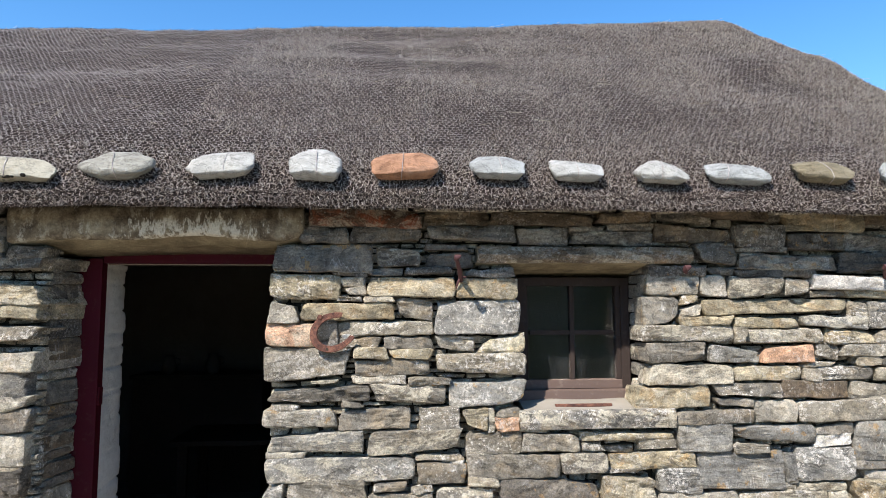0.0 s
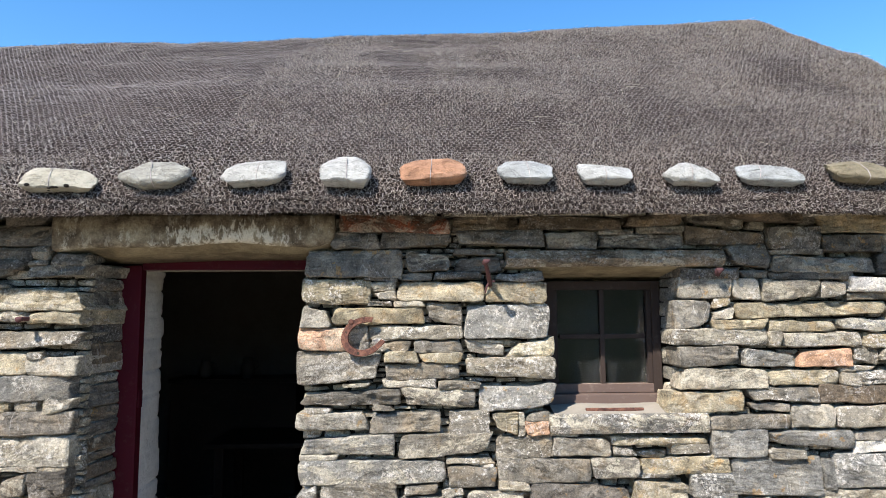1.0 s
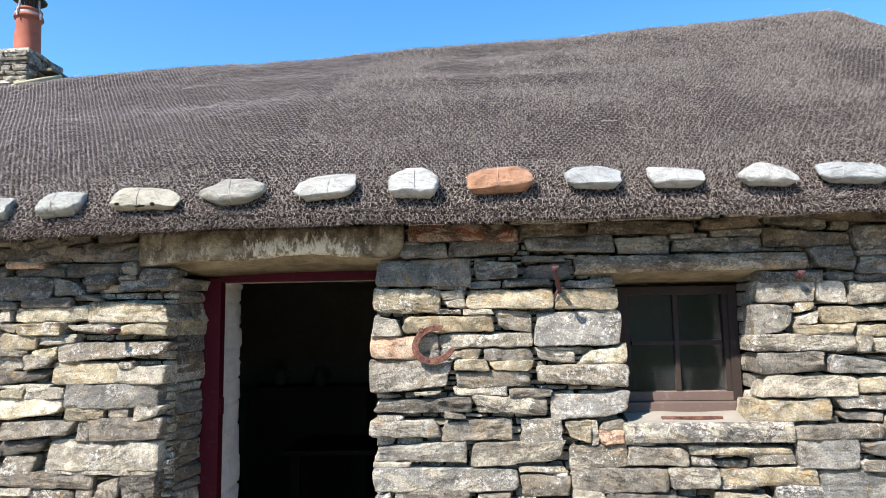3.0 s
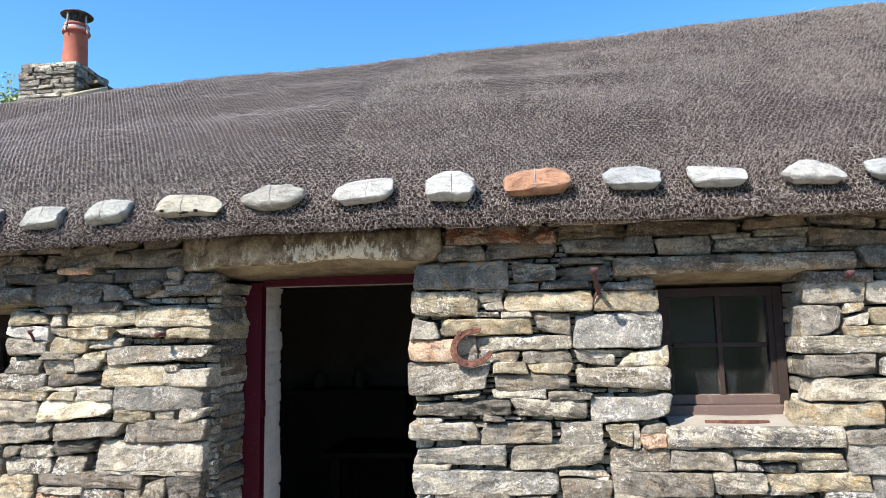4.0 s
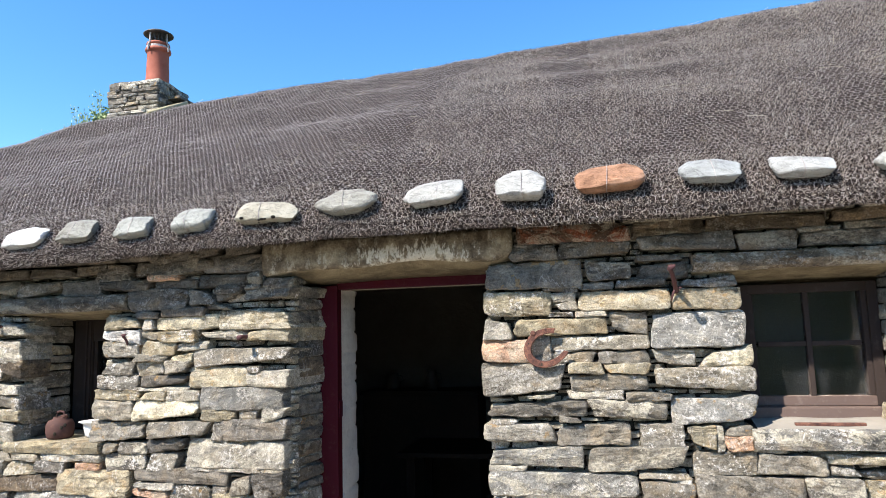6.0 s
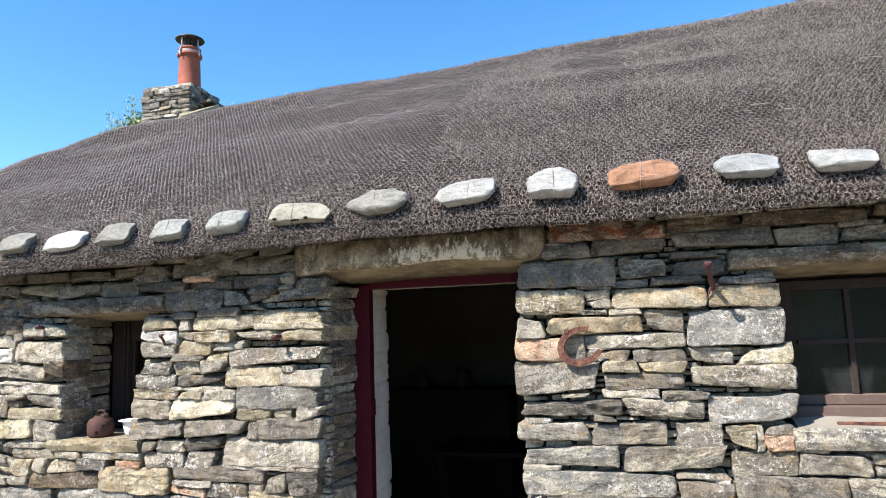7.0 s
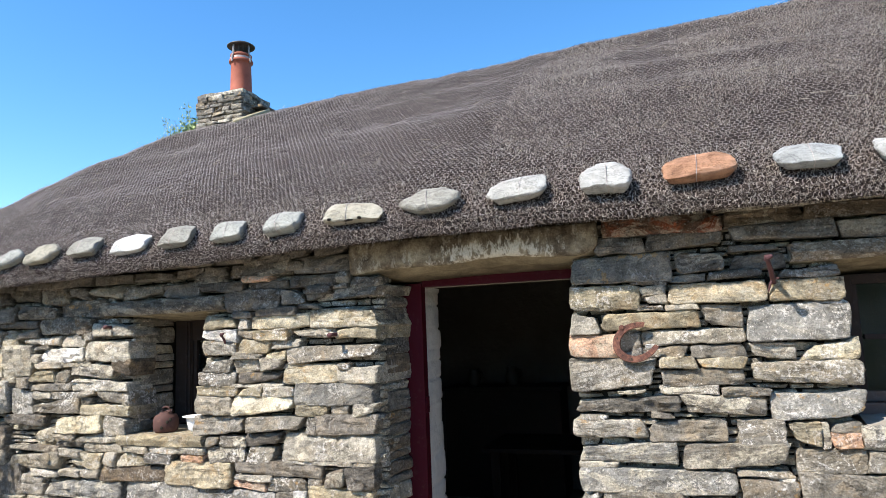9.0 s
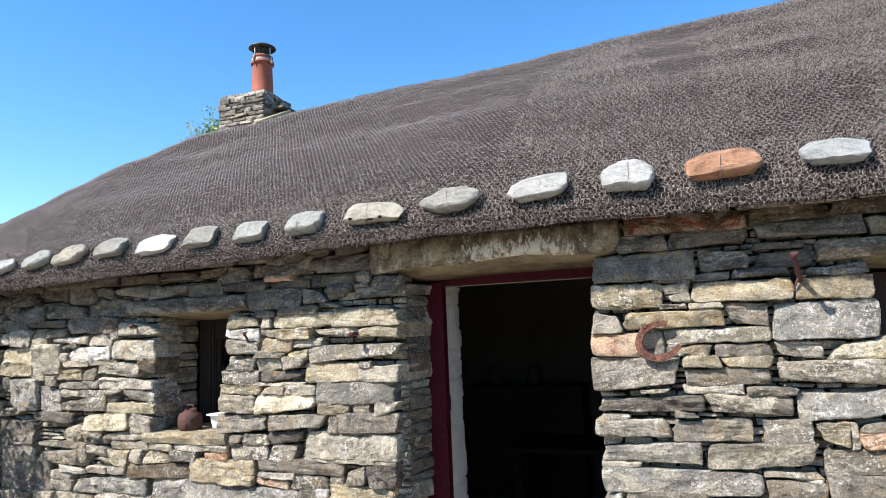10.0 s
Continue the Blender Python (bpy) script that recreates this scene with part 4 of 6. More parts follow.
def door_lintel():
    """The long door lintel: ragged lower arris, worn corner, plain smooth underside running back to the frame."""
    x0, x1, n = -1.80, -0.536, 44
    bm = bmesh.new()
    rings = []
    for i in range(n + 1):
        t = i / n
        x = x0 + (x1 - x0) * t
        low = 1.806 + 0.022 * math.exp(-((x + 1.0) / 0.17) ** 2) - 0.018 * math.exp(-((x - x0) / 0.12) ** 2) + 0.034 * max(0, (x + 0.63) / 0.09) ** 2 + 0.006 * noise.noise((x * 13, 2, 0)) + 0.003 * noise.noise((x * 40, 2, 0))
        back = 1.752 + 0.016 * min(1, max(0, (x + 1.6) / 0.5))
        yf = Y0 - 0.017 + 0.007 * noise.noise((x * 7, 5, 1))
        sec = [(yf + 0.012, 1.957), (yf, 1.94), (yf - 0.005, 1.905), (yf - 0.007 + 0.004 * noise.noise((x * 19, 1, 0)), 1.865), (yf - 0.003, low + 0.022), (yf + 0.006, low + 0.005), (yf + 0.024, low - 0.002),
               (yf + 0.13, (low + back) / 2 + 0.004 * noise.noise((x * 9, 7, 1))), (3.199, back), (3.199, 1.957)]
        rings.append([bm.verts.new((x + (0.010 * noise.noise((k * 2.1, i, 3)) if i in (0, n) else 0), y, z)) for k, (y, z) in enumerate(sec)])
    m = len(rings[0])
    for a, b in zip(rings, rings[1:]):
        for k in range(m):
            f = bm.faces.new((a[k], b[k], b[(k + 1) % m], a[(k + 1) % m]))
            f.material_index = 1 if k in (6, 7) else 0
    bm.faces.new(rings[0])
    bm.faces.new(rings[-1][::-1])
    bmesh.ops.recalc_face_normals(bm, faces=bm.faces[:])
    ob = part("door_lintel", bm, M_LINTEL, smooth=True)
    ob.data.materials.append(M_SOFFIT)
    return tagged(ob, "long stone door lintel streaked with pale lime", "lintel", kind="structure")


door_lintel()
lintel("window_lintel", 0.255, 1.275, 1.71, 1.785, 3.24, 1.665, STONE["n"], "brown stone slab lintel over the small window", 2)
lintel("window_lintel", -3.46, -2.60, 1.645, 1.725, 3.30, 1.61, STONE["d"], "grey slate slab lintel over the deep window", 3)
slab("window_sill_slab", 0.44, 1.165, [(Y0 - 0.004, 1.042), (Y0 - 0.018, 1.028), (Y0 - 0.022, 0.99), (Y0 - 0.012, 0.957), (Y0 + 0.2, 0.957), (Y0 + 0.2, 1.03), (Y0 + 0.05, 1.036)], STONE["k"], "long lichen-speckled grey stone sill slab", "sill", 4)
slab("window_mortar", 0.47, 1.10, [(Y0 + 0.005, 1.032), (Y0 + 0.02, 1.0), (3.26, 1.0), (3.26, 1.066), (3.05, 1.062)], M_SILL, "pale lime mortar bed below the window frame", "mortar", 5, 0.009, 40)
slab("window_sill_slab", -3.33, -2.735, [(Y0 - 0.015, 0.955), (Y0 - 0.022, 0.93), (Y0 - 0.01, 0.897), (3.3, 0.897), (3.3, 0.962)], STONE["t"], "flat tan stone sill slab of the deep window", "sill", 6)

# every larger stone of the front wall, by its extent along the wall and in height
# upper courses mostly d and b: eave shade is part of their tone
stone(-0.516, -0.005, 1.871, 1.975, "r")
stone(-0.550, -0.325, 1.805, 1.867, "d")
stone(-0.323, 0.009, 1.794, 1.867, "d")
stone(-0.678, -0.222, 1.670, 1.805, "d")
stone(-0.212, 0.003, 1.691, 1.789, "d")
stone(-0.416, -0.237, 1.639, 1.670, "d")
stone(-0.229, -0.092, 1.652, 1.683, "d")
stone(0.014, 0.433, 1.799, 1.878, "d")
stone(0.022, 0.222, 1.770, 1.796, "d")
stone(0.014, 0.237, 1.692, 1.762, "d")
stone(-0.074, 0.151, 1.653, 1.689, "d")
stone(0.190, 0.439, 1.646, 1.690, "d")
stone(-0.680, -0.358, 1.550, 1.649, "t")
stone(-0.373, -0.247, 1.601, 1.642, "l")
stone(-0.342, -0.251, 1.560, 1.599, "l")
stone(-0.377, -0.284, 1.538, 1.560, "g")
stone(-0.259, 0.146, 1.550, 1.645, "t")
stone(-0.259, -0.139, 1.522, 1.553, "l")
stone(0.164, 0.438, 1.553, 1.641, "t")
stone(-0.680, -0.554, 1.443, 1.535, "l")
stone(-0.539, -0.132, 1.459, 1.543, "t")
stone(-0.119, 0.050, 1.441, 1.548, "g")
stone(-0.693, -0.470, 1.340, 1.427, "o")
stone(-0.470, -0.375, 1.347, 1.429, "d")
stone(-0.368, 0.060, 1.378, 1.446, "g")
stone(-0.358, -0.245, 1.371, 1.386, "w")
stone(-0.370, -0.186, 1.328, 1.369, "g")
stone(-0.179, 0.050, 1.310, 1.367, "g")
stone(0.050, 0.245, 1.308, 1.371, "l")
stone(-0.692, -0.299, 1.174, 1.330, "g")
stone(-0.314, -0.153, 1.281, 1.331, "t")
stone(-0.153, 0.060, 1.262, 1.319, "t")
stone(-0.293, 0.029, 1.197, 1.270, "g")
stone(-0.318, -0.067, 1.166, 1.201, "g")
stone(-0.064, 0.136, 1.138, 1.193, "g")
stone(0.060, 0.454, 1.384, 1.530, "s")
stone(0.261, 0.469, 1.294, 1.383, "y")
stone(0.047, 0.483, 1.186, 1.300, "g")
stone(0.093, 0.481, 1.058, 1.178, "s")
stone(-0.489, -0.367, 1.166, 1.183, "g")
stone(-0.686, -0.230, 1.065, 1.164, "g")
stone(-0.230, 0.141, 1.070, 1.157, "g")
stone(-0.666, -0.546, 1.045, 1.070, "g")
stone(-0.696, -0.390, 0.979, 1.054, "l")
stone(-0.363, -0.054, 0.954, 1.069, "g")
stone(-0.366, -0.267, 1.068, 1.093, "d")
stone(-0.689, -0.253, 0.876, 0.973, "s")
stone(-0.235, 0.186, 0.848, 0.956, "g")
stone(-0.003, 0.179, 0.954, 1.058, "g")
stone(0.182, 0.299, 0.956, 1.053, "t")
stone(0.304, 0.330, 0.960, 1.040, "g")
stone(0.333, 0.449, 1.014, 1.046, "g")
stone(0.338, 0.446, 0.957, 1.011, "o")
stone(-0.693, -0.510, 0.847, 0.871, "l")
stone(-0.686, -0.035, 0.743, 0.845, "s")
stone(0.186, 0.447, 0.832, 0.955, "g")
stone(-0.021, 0.173, 0.821, 0.851, "g")
stone(0.090, 0.199, 0.801, 0.830, "l")
stone(-0.020, 0.198, 0.714, 0.807, "g")
stone(-0.234, -0.065, 0.705, 0.736, "g")
stone(-0.053, 0.060, 0.672, 0.728, "g")
stone(-0.708, -0.604, 0.628, 0.740, "s")
stone(-0.599, -0.238, 0.623, 0.742, "g")
stone(-0.226, 0.060, 0.614, 0.701, "g")
stone(0.065, 0.324, 0.607, 0.707, "g")
stone(0.206, 0.343, 0.710, 0.744, "g")
stone(0.358, 0.813, 0.597, 0.747, "d")
stone(0.201, 0.621, 0.741, 0.854, "g")
stone(0.455, 0.714, 0.861, 0.933, "g")
stone(0.425, 0.567, 0.935, 0.955, "l")
stone(0.637, 0.835, 0.754, 0.848, "g")
stone(0.732, 0.845, 0.852, 0.892, "g")
stone(0.738, 1.178, 0.900, 0.940, "t")
stone(1.011, 1.171, 0.867, 0.900, "g")
stone(0.846, 1.262, 0.767, 0.865, "t")
stone(0.808, 1.013, 0.755, 0.773, "g")
stone(0.832, 1.076, 0.588, 0.754, "t")
stone(1.086, 1.283, 0.664, 0.774, "s")
stone(1.093, 1.461, 0.580, 0.659, "l")
stone(1.182, 1.441, 0.833, 0.955, "s")
stone(1.279, 1.696, 0.672, 0.829, "s")
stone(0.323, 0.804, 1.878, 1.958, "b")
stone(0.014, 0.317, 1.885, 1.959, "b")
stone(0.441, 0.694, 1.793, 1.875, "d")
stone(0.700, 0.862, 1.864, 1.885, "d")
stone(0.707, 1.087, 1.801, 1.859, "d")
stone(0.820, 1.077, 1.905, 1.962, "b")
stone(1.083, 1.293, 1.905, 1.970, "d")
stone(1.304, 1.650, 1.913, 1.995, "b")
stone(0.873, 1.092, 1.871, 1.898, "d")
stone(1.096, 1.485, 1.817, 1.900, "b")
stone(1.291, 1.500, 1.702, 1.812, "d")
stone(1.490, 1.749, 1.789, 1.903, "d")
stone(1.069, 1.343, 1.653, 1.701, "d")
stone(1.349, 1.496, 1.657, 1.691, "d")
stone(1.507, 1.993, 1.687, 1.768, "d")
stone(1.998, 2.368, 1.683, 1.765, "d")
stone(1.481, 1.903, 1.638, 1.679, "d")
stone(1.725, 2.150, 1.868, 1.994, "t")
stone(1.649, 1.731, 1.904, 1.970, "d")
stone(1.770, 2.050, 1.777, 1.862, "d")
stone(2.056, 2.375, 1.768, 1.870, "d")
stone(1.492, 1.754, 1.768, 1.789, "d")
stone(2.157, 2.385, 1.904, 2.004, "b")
stone(1.061, 1.313, 1.561, 1.651, "l")
stone(1.321, 1.451, 1.569, 1.649, "l")
stone(1.456, 1.724, 1.547, 1.644, "g")
stone(1.730, 1.854, 1.563, 1.631, "l")
stone(1.867, 2.361, 1.588, 1.677, "w", 0.03)
stone(1.870, 2.029, 1.563, 1.585, "g")
stone(2.034, 2.356, 1.542, 1.582, "t")
stone(1.041, 1.212, 1.427, 1.558, "k")
stone(1.217, 1.310, 1.516, 1.563, "t")
stone(1.215, 1.325, 1.463, 1.513, "l")
stone(1.213, 1.466, 1.415, 1.463, "t")
stone(1.320, 2.050, 1.457, 1.547, "t")
stone(1.022, 1.469, 1.343, 1.426, "g")
stone(1.471, 1.791, 1.404, 1.454, "t")
stone(1.800, 2.131, 1.403, 1.459, "s")
stone(2.052, 2.143, 1.456, 1.515, "l")
stone(2.143, 2.350, 1.412, 1.542, "s")
stone(1.529, 1.909, 1.335, 1.403, "l")
stone(1.915, 2.170, 1.338, 1.402, "t")
stone(2.176, 2.342, 1.337, 1.407, "g")
stone(1.468, 1.529, 1.341, 1.410, "g")
stone(1.046, 1.341, 1.244, 1.338, "g")
stone(1.347, 1.608, 1.247, 1.331, "s")
stone(1.611, 1.862, 1.250, 1.327, "o")
stone(1.865, 1.994, 1.249, 1.333, "g")
stone(1.998, 2.337, 1.273, 1.327, "g")
stone(2.063, 2.190, 1.229, 1.271, "g")
stone(2.196, 2.333, 1.225, 1.267, "g")
stone(1.053, 1.466, 1.145, 1.238, "g")
stone(1.466, 1.806, 1.160, 1.230, "t")
stone(1.808, 1.991, 1.217, 1.244, "g")
stone(1.811, 1.898, 1.163, 1.212, "g")
stone(1.901, 2.158, 1.166, 1.224, "g")
stone(2.164, 2.329, 1.167, 1.220, "g")
stone(0.983, 1.341, 1.039, 1.133, "t")
stone(1.353, 1.699, 1.080, 1.155, "g")
stone(1.693, 2.026, 1.074, 1.155, "b")
stone(2.035, 2.324, 1.088, 1.151, "g")
stone(1.359, 1.558, 1.042, 1.078, "g")
stone(1.160, 1.547, 0.964, 1.036, "g")
stone(1.559, 1.777, 0.965, 1.071, "l")
stone(1.777, 2.317, 0.972, 1.069, "g")
stone(2.043, 2.321, 1.067, 1.088, "g")
stone(1.453, 1.854, 0.862, 0.960, "s")
stone(1.833, 2.042, 0.909, 0.960, "g")
stone(1.849, 2.047, 0.849, 0.906, "w")
stone(2.052, 2.306, 0.770, 0.967, "s")
stone(1.445, 1.622, 0.834, 0.874, "g")
stone(1.720, 2.024, 0.704, 0.848, "s")
stone(1.697, 1.779, 0.702, 0.819, "s")
stone(1.649, 1.998, 0.649, 0.700, "g")
stone(2.002, 2.289, 0.596, 0.691, "t")
stone(2.090, 2.295, 0.692, 0.738, "l")
stone(1.467, 1.897, 0.569, 0.653, "g")
stone(2.046, 2.298, 0.744, 0.785, "g")
stone(1.902, 1.991, 0.563, 0.641, "g")
stone(-2.811, -2.582, 1.802, 1.899, "d")
stone(-2.574, -2.467, 1.823, 1.867, "b")
stone(-2.467, -2.173, 1.815, 1.903, "d")
stone(-2.467, -2.289, 1.794, 1.816, "o")
stone(-2.162, -1.811, 1.811, 1.902, "d")
stone(-1.890, -1.813, 1.757, 1.808, "g")
stone(-2.192, -1.904, 1.751, 1.809, "d")
stone(-1.810, -1.645, 1.728, 1.778, "d")
stone(-2.468, -2.199, 1.741, 1.788, "d")
stone(-1.918, -1.831, 1.729, 1.755, "g")
stone(-2.076, -1.925, 1.709, 1.748, "d")
stone(-1.909, -1.643, 1.678, 1.722, "d")
stone(-2.240, -2.084, 1.664, 1.746, "g")
stone(-2.077, -1.973, 1.678, 1.708, "g")
stone(-2.594, -2.247, 1.634, 1.740, "d")
stone(-2.770, -2.475, 1.733, 1.791, "d")
stone(-2.061, -1.650, 1.524, 1.671, "t")
stone(-2.131, -2.002, 1.607, 1.650, "d")
stone(-2.394, -2.134, 1.601, 1.641, "d")
stone(-2.544, -2.402, 1.608, 1.633, "d")
stone(-2.746, -2.518, 1.542, 1.606, "t")
stone(-2.503, -2.447, 1.539, 1.586, "l")
stone(-2.439, -2.073, 1.524, 1.598, "y")
stone(-2.754, -2.526, 1.473, 1.536, "w")
stone(-2.522, -2.414, 1.486, 1.527, "g")
stone(-2.410, -2.172, 1.471, 1.520, "t")
stone(-2.168, -1.918, 1.463, 1.510, "l")
stone(-1.914, -1.657, 1.460, 1.521, "t")
stone(-2.758, -2.526, 1.391, 1.467, "l")
stone(-2.500, -2.308, 1.410, 1.465, "t")
stone(-2.294, -2.117, 1.408, 1.465, "l")
stone(-2.216, -1.654, 1.339, 1.444, "g")
stone(-2.349, -2.188, 1.370, 1.403, "y")
stone(-2.545, -2.353, 1.371, 1.405, "g")
stone(-2.750, -2.557, 1.301, 1.382, "g")
stone(-2.546, -2.382, 1.301, 1.369, "g")
stone(-2.375, -2.224, 1.298, 1.359, "d")
stone(-2.232, -1.900, 1.224, 1.339, "t")
stone(-1.892, -1.820, 1.306, 1.334, "g")
stone(-1.897, -1.661, 1.227, 1.307, "l")
stone(-2.777, -2.516, 1.235, 1.298, "g")
stone(-2.512, -2.239, 1.236, 1.299, "d")
stone(-2.565, -2.236, 1.215, 1.233, "l")
stone(-2.789, -2.509, 1.173, 1.229, "t")
stone(-2.505, -2.362, 1.176, 1.227, "t")
stone(-2.362, -2.163, 1.163, 1.214, "l")
stone(-2.784, -2.554, 1.072, 1.167, "g")
stone(-2.558, -2.161, 1.059, 1.166, "y")
stone(-2.153, -1.667, 1.125, 1.234, "s")
stone(-2.151, -1.954, 1.064, 1.119, "t")
stone(-1.951, -1.843, 1.071, 1.119, "g")
stone(-1.810, -1.667, 1.066, 1.128, "l")
stone(-2.808, -2.473, 0.949, 1.066, "g")
stone(-2.444, -2.101, 0.965, 1.056, "g")
stone(-2.094, -2.036, 0.986, 1.055, "d")
stone(-2.030, -1.673, 0.969, 1.062, "d")
stone(-2.726, -2.634, 0.897, 0.946, "g")
stone(-2.630, -2.474, 0.900, 0.948, "g")
stone(-2.466, -2.241, 0.904, 0.972, "d")
stone(-2.231, -1.677, 0.840, 0.976, "l")
stone(-2.703, -2.460, 0.815, 0.899, "g")
stone(-2.453, -2.277, 0.816, 0.904, "g")
stone(-2.549, -1.995, 0.749, 0.819, "d")
stone(-1.986, -1.875, 0.712, 0.807, "d")
stone(-1.872, -1.682, 0.710, 0.818, "d")
stone(-2.239, -1.824, 0.818, 0.835, "l")
stone(-1.825, -1.679, 0.819, 0.843, "g")
stone(-2.541, -2.296, 0.723, 0.749, "l")
stone(-2.556, -2.329, 0.672, 0.716, "o")
stone(-2.325, -2.097, 0.677, 0.740, "g")
stone(-2.090, -2.006, 0.713, 0.755, "g")
stone(-2.756, -2.298, 0.554, 0.674, "s")
stone(-2.280, -2.167, 0.571, 0.673, "g")
stone(-2.098, -1.704, 0.589, 0.716, "t")
stone(-2.166, -2.091, 0.644, 0.678, "w")
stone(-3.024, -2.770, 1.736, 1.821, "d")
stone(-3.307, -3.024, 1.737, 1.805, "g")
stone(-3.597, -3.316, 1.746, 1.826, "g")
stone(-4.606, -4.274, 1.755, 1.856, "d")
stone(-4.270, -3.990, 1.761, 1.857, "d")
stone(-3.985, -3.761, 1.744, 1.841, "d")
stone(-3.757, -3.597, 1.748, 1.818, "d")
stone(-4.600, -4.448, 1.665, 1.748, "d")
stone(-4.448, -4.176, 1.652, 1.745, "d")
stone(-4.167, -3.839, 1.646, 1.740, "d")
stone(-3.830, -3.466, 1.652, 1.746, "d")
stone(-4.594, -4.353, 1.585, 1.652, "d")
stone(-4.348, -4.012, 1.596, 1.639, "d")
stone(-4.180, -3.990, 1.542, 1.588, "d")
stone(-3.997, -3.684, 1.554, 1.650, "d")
stone(-3.679, -3.554, 1.553, 1.640, "b")
stone(-3.545, -3.242, 1.538, 1.620, "l")
stone(-4.589, -4.508, 1.516, 1.580, "l")
stone(-4.503, -4.322, 1.492, 1.587, "l")
stone(-4.316, -4.179, 1.496, 1.580, "t")
stone(-4.138, -3.823, 1.492, 1.534, "l")
stone(-4.580, -4.294, 1.300, 1.487, "t")
stone(-4.288, -4.046, 1.295, 1.482, "l")
stone(-3.966, -3.623, 1.392, 1.497, "w")
stone(-3.819, -3.617, 1.494, 1.557, "l")
stone(-3.612, -3.543, 1.504, 1.552, "l")
stone(-3.587, -3.240, 1.377, 1.525, "l")
stone(-4.037, -3.968, 1.375, 1.432, "l")
stone(-4.040, -3.907, 1.435, 1.484, "g")
stone(-4.001, -3.794, 1.352, 1.387, "l")
stone(-3.818, -3.562, 1.352, 1.390, "g")
stone(-4.048, -3.863, 1.265, 1.350, "t")
stone(-3.858, -3.744, 1.267, 1.347, "g")
stone(-3.740, -3.403, 1.278, 1.360, "g")
stone(-3.395, -3.234, 1.301, 1.388, "b")
stone(-4.309, -4.166, 1.258, 1.290, "l")
stone(-4.155, -4.065, 1.235, 1.281, "g")
stone(-4.571, -4.496, 1.209, 1.294, "d")
stone(-4.486, -4.242, 1.072, 1.274, "s")
stone(-4.231, -4.031, 1.073, 1.243, "s")
stone(-4.079, -3.737, 1.199, 1.268, "g")
stone(-3.710, -3.249, 1.203, 1.294, "l")
stone(-4.022, -3.868, 1.168, 1.196, "l")
stone(-3.858, -3.647, 1.167, 1.191, "g")
stone(-3.638, -3.502, 1.167, 1.204, "g")
stone(-4.020, -3.636, 1.082, 1.160, "g")
stone(-3.632, -3.551, 1.123, 1.163, "g")
stone(-3.529, -3.252, 1.126, 1.203, "g")
stone(-4.558, -4.374, 1.039, 1.068, "d")
stone(-3.617, -3.251, 1.057, 1.123, "t")
stone(-4.552, -4.251, 0.872, 1.036, "d")
stone(-4.253, -3.918, 0.951, 1.056, "d")
stone(-3.842, -3.475, 0.958, 1.076, "y")
stone(-3.449, -3.258, 0.956, 1.054, "l")
stone(-4.017, -3.840, 0.892, 1.026, "t")
stone(-3.839, -3.690, 0.913, 0.953, "g")
stone(-3.681, -3.342, 0.911, 0.960, "g")
stone(-4.216, -3.799, 0.846, 0.891, "d")
stone(-3.837, -3.597, 0.870, 0.910, "g")
stone(-3.620, -3.315, 0.863, 0.908, "g")
stone(-3.298, -3.138, 0.859, 0.891, "g")
stone(-4.543, -4.234, 0.777, 0.858, "d")
stone(-4.217, -3.796, 0.754, 0.843, "g")
stone(-3.793, -3.632, 0.827, 0.867, "l")
stone(-3.712, -3.452, 0.738, 0.830, "t")
stone(-3.452, -3.365, 0.776, 0.841, "l")
stone(-3.348, -3.137, 0.788, 0.858, "t")
stone(-3.145, -2.949, 0.794, 0.851, "g")
stone(-3.113, -2.726, 0.857, 0.891, "l")
stone(-2.905, -2.737, 0.817, 0.854, "o")
stone(-4.534, -4.107, 0.580, 0.768, "d")
stone(-4.031, -3.803, 0.689, 0.750, "l")
stone(-3.793, -3.642, 0.710, 0.736, "l")
stone(-3.637, -3.494, 0.709, 0.742, "g")
stone(-3.485, -3.005, 0.690, 0.785, "b")
stone(-2.989, -2.556, 0.688, 0.818, "t")
stone(-4.097, -3.914, 0.655, 0.716, "g")
stone(-4.094, -3.907, 0.595, 0.652, "g")
stone(-3.898, -3.319, 0.593, 0.698, "s")
stone(-3.275, -2.783, 0.526, 0.695, "s")
stone(-4.524, -4.248, 0.449, 0.573, "d")
stone(-4.237, -4.051, 0.462, 0.578, "g")
stone(-4.041, -3.722, 0.477, 0.597, "g")
stone(-3.713, -3.291, 0.499, 0.595, "l")
lay_stones()

# ---------------------------------------------------------------- door
door_1 = empty("door_1", (-1.1, 3.13, 0))
tagged(door_1, "maroon painted wooden door frame, standing open", "door frame", kind="structure")
part("door_post", box_bm((-1.662, 3.20, 0.0), (-1.528, 3.26, 1.745), 0.004), M_RED, door_1)
part("door_stop", box_bm((-1.63, 3.263, 0.0), (-1.556, 3.302, 1.725), 0.003), M_RED, door_1)
part("door_post", box_bm((-0.665, 3.20, 0.0), (-0.60, 3.26, 1.745), 0.004), M_RED, door_1)
part("door_head", box_bm((-1.526, 3.202, 1.723), (-0.667, 3.258, 1.795), 0.004), M_RED, door_1)
part("frame_edge", box_bm((-1.526, 3.261, 1.718), (-0.667, 3.267, 1.724)), M_SILL, door_1, "pale unpainted timber edge")


part("strike_plate", box_bm((-1.530, 3.212, 1.045), (-1.521, 3.252, 1.130), 0.002), M_RED, door_1, "maroon painted strike plate on the post")


